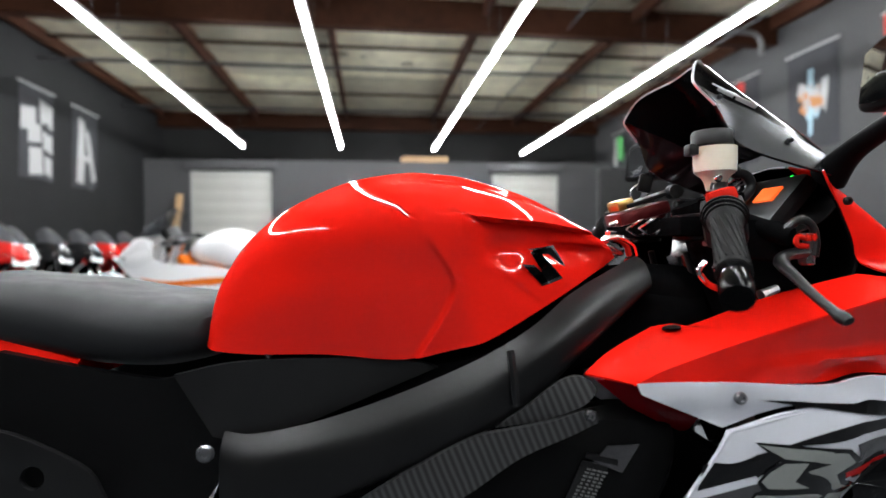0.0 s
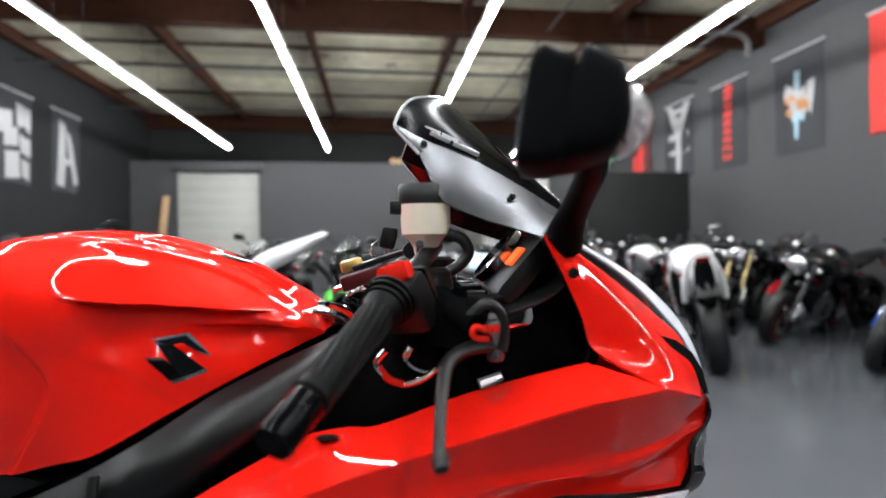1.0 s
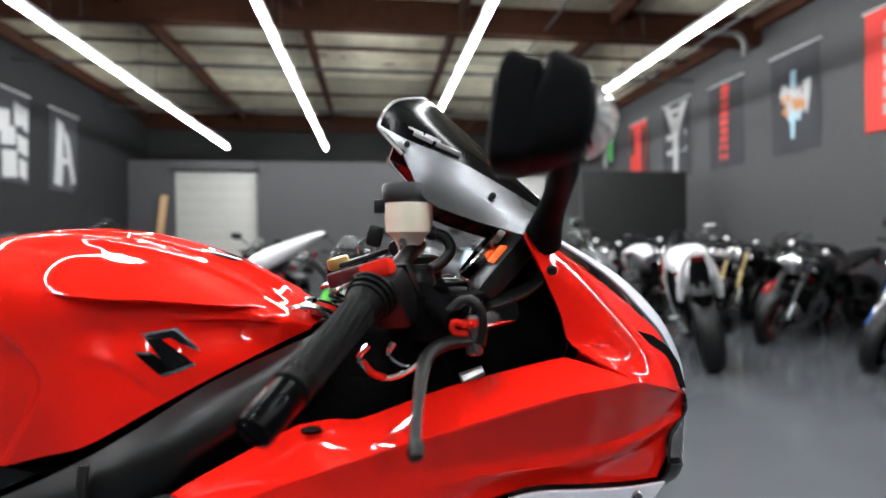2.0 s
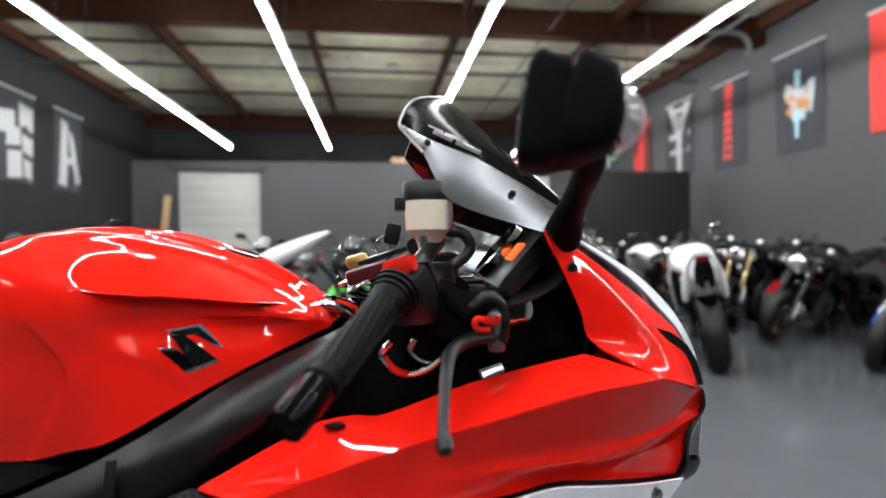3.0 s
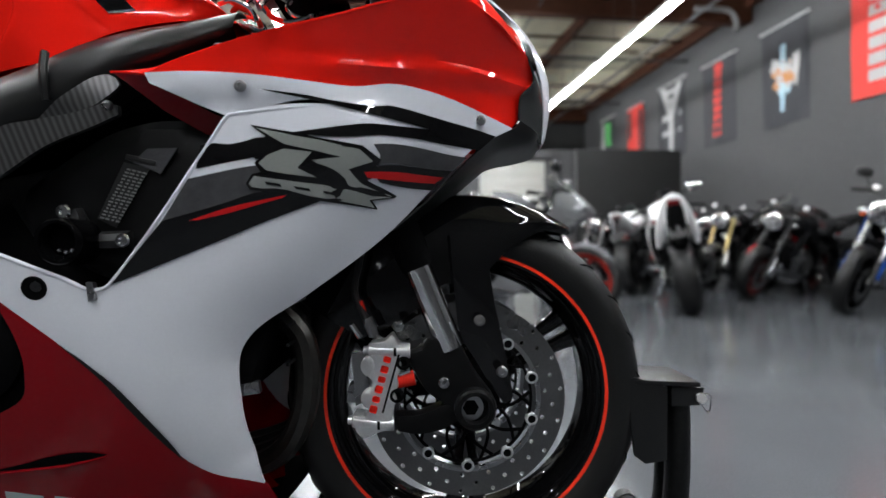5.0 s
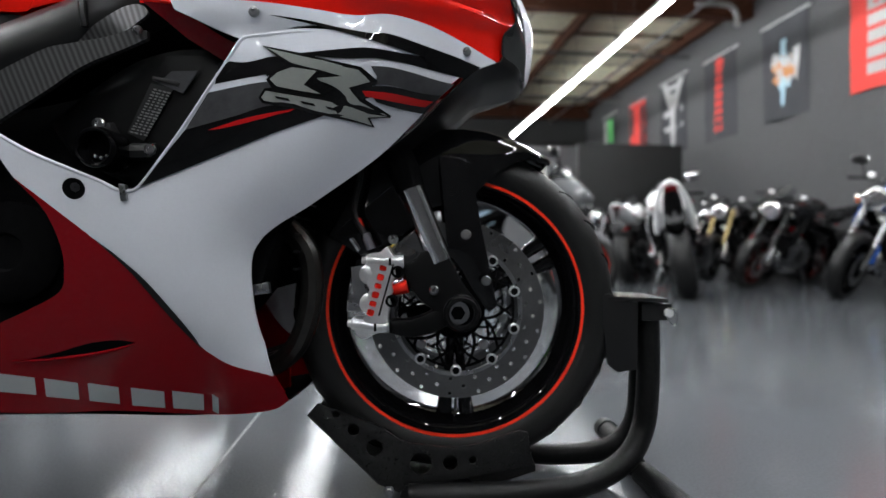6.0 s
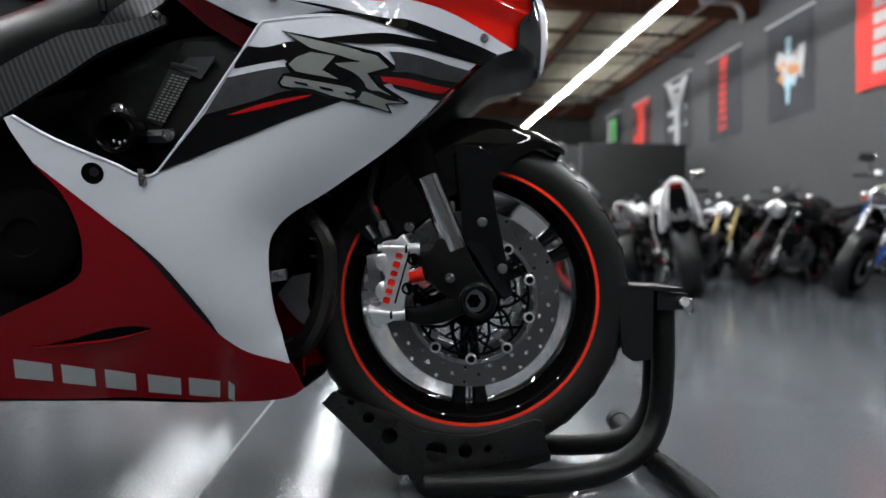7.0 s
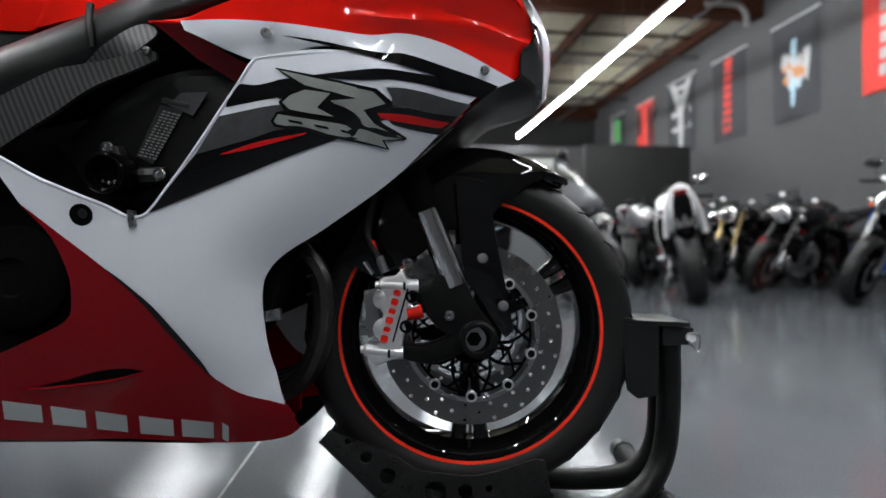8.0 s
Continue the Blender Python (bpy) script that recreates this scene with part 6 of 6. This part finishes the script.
        add("headlight", lathe([(.088, .045), (.075, .062), (.04, .072), (0, .075)], lampm, 22), GLASS_DARK, hl, "round clear headlight")
        add("head_reflector", lathe([(0, .0), (.04, .012), (.07, .03), (.085, .045)], lampm, 18), LAMP_SILVER, hl)
        add("dial", lathe([(.05, 0), (.055, .03), (.05, .04), (0, .04)], pose(.50, 0, 1.04, 70, 0, 90), 18), PLASTIC)
        for s in (-1, 1):
            add("signal_bullet", lathe([(0, -.035), (.018, -.028), (.026, -.005), (.026, .015), (.02, .022), (0, .026)], pose(.52, s * .17, .89, 0, 0, -90), 14), CHROME, hl, "chrome turn signal")
            add("switch_gear", box((.05, .06, .045), pose(.40, s * .21, 1.065), .012), SATIN, ob)
            add("cylinder_cap", lathe([(.0, -.02), (.03, -.012), (.04, .01), (.04, .03)], pose(.10, s * .14, .60, 0, 0, 180 if s > 0 else 0), 16), BRIGHT, ob)
            add("radiator_shroud", skin([[(.42, s * .17, .72), (.34, s * .20, .80), (.22, s * .20, .86)], [(.40, s * .18, .62), (.30, s * .21, .70), (.18, s * .20, .78)], [(.36, s * .16, .50), (.28, s * .19, .56), (.20, s * .18, .64)]], 3, True, .004, (.3, 0, .7)), body)
            add("header", tube([(.27, s * .06, .5), (.34, s * .08, .38), (.24, s * .08, .25), (0, s * .07, .22)], .02, 8, 3), STEEL)
            add("fork_cap", lathe([(.026, 0), (.028, .012), (.02, .02), (0, .022)], pose(.428, s * .1, .965, 90, 0, 0), 14), BRIGHT, ob, "bright fork cap")
            add("fluid_cup", lathe([(.024, 0), (.026, .03), (.02, .038), (0, .04)], pose(.40, s * .17, 1.075, 90, 0, 0), 14), BRIGHT, ob, "bright fluid cup")
            add("fork_guard", tube([(.668, s * .128, .36), (.60, s * .125, .52)], [.022, .018], 8, 1), body if body is C_BLUE else BRIGHT if fk is not SATIN else STEEL, ob)
            add("carburettor", lathe([(.03, 0), (.034, .03), (.028, .05), (0, .055)], pose(-.08, s * .10, .70, 0, 0, 180 if s < 0 else 0), 14), BRIGHT, ob, "bright carburettor body")
            add("header_collar", lathe([(.026, -.012), (.03, 0), (.026, .012)], pose(.285, s * .06, .47, 30, 0, 0), 12), CHROME, ob)
        add("lamp_ring", lathe([(.088, .040), (.096, .046), (.096, .056), (.086, .062)], lampm, 24), CHROME, hl, "chrome headlight ring")
        add("belly_spoiler", loft([(.26, .12, .22, .30, 3), (.1, .14, .19, .27, 3), (-.15, .13, .19, .25, 3)], 12, 2), accent)
    return ob


def panel_box(x, z):
    """A small rounded panel across the nose, sloping back."""
    return box((.012, .14, .12), pose(x, 0, z, 0, -18, 0), .005)


PALE_SCREEN = grain(mat("pale_screen", (0.09, 0.092, 0.1), 0.14, 0.3, 0.8), 30, 0.08)
SCREEN = clear("grey_screen", (0.75, 0.77, 0.8), 0.05)
C_WHITE, C_BLACK, C_RED = tint("white", (.84, .84, .85)), tint("black", (.012, .012, .013), .2), tint("red", (.5, .015, .012))
C_BLUE, C_GREEN, C_YEL = tint("blue", (.015, .055, .24)), tint("green", (.08, .42, .05)), tint("yellow", (.65, .45, .03))
C_MAROON = tint("maroon_wheel", (.045, .006, .006))
C_REDRIM = tint("orange_red_rim", (.2, .018, .014))
# The light blue is paled to stand in for tubes mirrored in a screen.
C_ORANGE, C_SILVER, C_GLINT_BLUE = tint("orange", (.7, .16, .02)), tint("silver", (.12, .123, .13)), tint("glint_blue", (.5, .68, .82))


def stand(x, y, deg, lean=8.0, front=None):
    """Pose of a bike by the contact point of one wheel: front True, False for the rear wheel."""
    c, s = math.cos(radians(deg)), math.sin(radians(deg))
    d = 0 if front is None else (-.70 if front else .70)
    return pose(x + d * c, y + d * s, 0.0, 0, 0, deg) @ pose(0, 0, 0, -lean)


other_bike(stand(2.46, 3.36, 62, 9, False), C_WHITE, C_BLACK, DARK, "white sport motorcycle seen from its tail, leaning on its stand", open_tail=True)
other_bike(stand(2.86, 5.22, 55, 9, False), C_WHITE, C_WHITE, DARK, "white sport motorcycle with red side fairings beside another", mirrors=False, flank=C_RED)
other_bike(stand(1.43, 3.17, -28, 8, True), C_SILVER, C_SILVER, C_REDRIM, "silver-grey sport motorcycle with red-orange wheel rims")
other_bike(stand(4.02, 5.50, 220, 9, True), C_BLACK, CHROME, DARK, "black naked motorcycle with a bright headlight and gold fork", "naked", GOLD, mirrors=False)
other_bike(stand(3.70, 4.38, 207, 17, True) @ Matrix.Scale(.95, 4), C_BLACK, CHROME, C_MAROON, "black naked motorcycle with a chrome headlight and dark red wheels", "naked", SATIN, mirrors=False)
other_bike(stand(4.35, 5.02, 192, 9, True), C_BLACK, DARK_SHADE_RED, DARK, "black and dark red sport motorcycle in a tight row", "sport", SATIN, mirrors=False)
other_bike(stand(3.64, 3.15, 207, 17, True) @ Matrix.Scale(.96, 4), C_BLUE, CHROME, DARK, "blue naked motorcycle with steel fork and orange signals", "naked", STEEL)
other_bike(stand(4.75, 5.75, 198, 9, True), C_BLACK, C_BLACK, DARK, "all-black sport motorcycle in a tight row", "sport", SATIN, mirrors=False)
other_bike(stand(3.45, 6.05, 226, 9, True), C_BLACK, C_RED, DARK, "black naked motorcycle with red parts in a tight row", "naked", CHROME, mirrors=False)
other_bike(stand(4.45, 6.45, 214, 9, True), C_BLACK, C_WHITE, DARK, "black naked motorcycle with a white headlight shell near the wall", "naked", CHROME, mirrors=False)
other_bike(stand(2.95, 6.9, 236, 9, True), C_BLACK, C_BLACK, DARK, "dark naked motorcycle in the back row", "naked")
other_bike(stand(2.35, 6.25, 70, 9, False), C_WHITE, C_RED, DARK, "white and red sport motorcycle beside a red one")
other_bike(stand(-1.60, 3.40, 176, 7) @ Matrix.Scale(1.07, 4), C_WHITE, C_ORANGE, DARK, "white and orange sport motorcycle with a clear screen and high tail", tail_up=.10, frame_paint=C_ORANGE, mirrors=False, cowl=True)
for x, y, body, acc, wh, lab in (
    (-4.20, 5.00, C_RED, C_WHITE, DARK, "red sport motorcycle with white stripes at the wall row's end"), (-4.47, 5.62, C_WHITE, C_RED, C_RED, "white and red sport motorcycle with red wheels in the wall row"),
    (-4.42, 6.21, C_BLACK, C_RED, C_RED, "black sport motorcycle with a red mudguard in the wall row"), (-4.36, 6.81, C_BLACK, C_WHITE, DARK, "black and white sport motorcycle in the wall row"),
    (-4.37, 7.42, C_RED, C_WHITE, DARK, "red and white sport motorcycle in the wall row"), (-4.30, 8.01, C_RED, C_SILVER, DARK, "red and silver sport motorcycle in the wall row")):
    other_bike(stand(x - .08, y, -26, 8, True) @ Matrix.Scale(1.07, 4), body, acc, wh, lab, mirrors=False, nose=C_WHITE, screen_mat=PALE_SCREEN)
for x, y, deg, body, acc, lab, st in ((-.55, 6.0, 250, C_BLACK, C_GREEN, "black and green sport motorcycle in the middle row", "sport"), (.25, 5.6, 245, C_SILVER, C_YEL, "silver and yellow sport motorcycle in the middle row", "sport"),
                                  (.95, 5.2, 240, C_GLINT_BLUE, C_WHITE, "blue and white sport motorcycle in the middle row, paled for tube reflections", "sport"), (1.7, 7.4, 250, C_WHITE, C_BLUE, "white and blue sport motorcycle in the middle row", "sport"), (2.45, 7.3, 250, C_RED, C_BLACK, "red naked motorcycle in the back row", "naked"), (-1.7, 6.9, 250, C_BLACK, C_WHITE, "black and white sport motorcycle in the middle row", "sport")):
    other_bike(stand(x, y, deg, 8), body, acc, DARK, lab, st)


# ---- wall banners, and the few loose boards ----
def blobs(seed, n, u0, u1, v0, v1):
    """Irregular angular patches standing in for an emblem."""
    rnd = random.Random(seed)
    out = []
    for k in range(n):
        v = v0 + (v1 - v0) * (k + .5) / n
        u = (u0 + u1) / 2 + rnd.uniform(-.06, .06)
        w, h = (u1 - u0) / 2 * rnd.uniform(.6, 1), abs(v1 - v0) / n * rnd.uniform(.42, .6)
        out.append([(u - w, v - h * .7), (u - w * .3, v - h), (u + w, v - h * .2), (u + w * .8, v + h), (u - w * .1, v + h * .6), (u - w * .9, v + h * .9)])
    return out


BL, BR = XL + 0.03, XR - 0.03
flag(BL, 8.9, 3.66, 1, F_BLACK, [(F_WHITE, rect(.05, .42, -.16, -.55, -.06)), (F_WHITE, rect(-.42, -.06, -.38, -.74, .05)), (F_WHITE, rect(.10, .42, -.68, -.98, -.05)), (F_WHITE, rect(-.24, .06, -.62, -.92, .04)), (F_WHITE, rect(-.22, .07, -1.0, -1.44, .03)), (F_WHITE, rect(.12, .38, -1.08, -1.38, -.05))], "black banner with a white chequered emblem", 1)
flag(BL, 10.4, 3.66, 1, F_BLACK, [(F_WHITE, [(-.26, -.15), (-.06, -.22), (-.08, -.75), (-.16, -1.42), (-.34, -1.38)]), (F_WHITE, [(-.04, -.32), (.10, -.40), (.40, -1.28), (.22, -1.36), (.02, -.80)]), (F_WHITE, rect(-.1, .2, -.86, -.99, .03)), (F_WHITE, rect(.02, .12, -.5, -.72))], "black banner with pale slanted strokes", 2)
flag(BL, 7.3, 3.66, 1, F_BLACK, [(F_WHITE, p) for p in blobs(9, 5, -.3, .3, -.2, -1.35)], "black banner with a white emblem", 3)
flag(BR, 6.48, 3.88, -1, F_BLACK, [(F_ORANGE, star(0, -.76, .12, .25, 9)), (F_WHITE, [(-.30, -.48), (-.18, -.50), (-.14, -.80), (-.24, -1.0), (-.20, -.78)]), (F_BLUE, [(-.05, -.3), (.05, -.3), (.03, -1.3), (-.03, -1.3)]), (F_WHITE, [(.22, -.45), (.1, -.5), (.02, -.62), (-.08, -.60), (-.12, -.52), (-.18, -.92), (-.05, -1.0), (0, -.80), (.09, -.98), (.15, -.70), (.27, -.64)]), (F_BLUE, star(-.02, -.95, .05, .14, 5))], "dark banner with an orange, blue and white star emblem", 4)
flag(BR, 8.02, 3.88, -1, F_BLACK, [(F_RED, rect(-.10, .11, -.2 - .15 * k, -.31 - .15 * k)) for k in range(8)] + [(F_RED, star(0, -.12, .07, .13, 6))], "black banner with red upright lettering as bars", 5)
flag(BR, 9.55, 3.94, -1, F_BLACK, [(F_WHITE, [(-.42, -.05), (-.2, -.05), (.05, -.62), (-.1, -.7)]), (F_WHITE, [(.42, -.02), (.22, -.02), (-.02, -.62), (.12, -.7)]), (F_WHITE, rect(-.36, .36, -.62, -.74)), (F_WHITE, rect(-.1, .1, -.3, -1.45)), (F_WHITE, rect(-.36, .36, -.95, -1.05)), (F_WHITE, rect(-.25, .30, -.12, -.22))], "black and white banner with a crossed pattern", 6, .98, 1.55)
flag(BR, 11.1, 3.88, -1, F_RED, [(F_BLACK, rect(-.34, -.16, -.12, -1.36)), (F_BLACK, rect(.2, .34, -.06, -.7, -.06))], "plain red banner on the side wall", 7, .75)
flag(BR, 12.65, 3.95, -1, F_BLACK, [(F_WHITE, rect(.16, .3, -.1, -.85)), (F_GREEN, rect(-.2, .1, -.15, -.75, .05))], "black banner with a green emblem", 8, .8, .9)
flag(BR, 4.88, 3.9, -1, F_RED, [(F_WHITE, rect(-.16, .2, -.18 - .2 * k, -.32 - .2 * k, .0)) for k in range(6)] + [(F_WHITE, rect(-.28, -.2, -.4, -1.0))], "bright red banner with white upright lettering as bars", 9)
plank = thing("board", pose(-5.45, 12.7, 0, -7, 4, 0), "raw wooden board leaning on the back wall", "board")
part("plank", box((.16, .03, 2.35), pose(0, 0, 1.18), .004), BOARD, plank)
crate = thing("crate", pose(.75, 13.3, 3.2), "low wooden crate on the ledge", "crate")
for z in (.03, .10):
    part("slat", box((1.2, .02, .055), pose(0, -.2, z), .003), BOARD, crate)
part("crate_base", box((1.2, .4, .02), pose(0, 0, .01), .003), BOARD, crate)
for s in (-1, 1):
    part("crate_end", box((.02, .4, .13), pose(s * .59, 0, .065), .003), BOARD, crate)
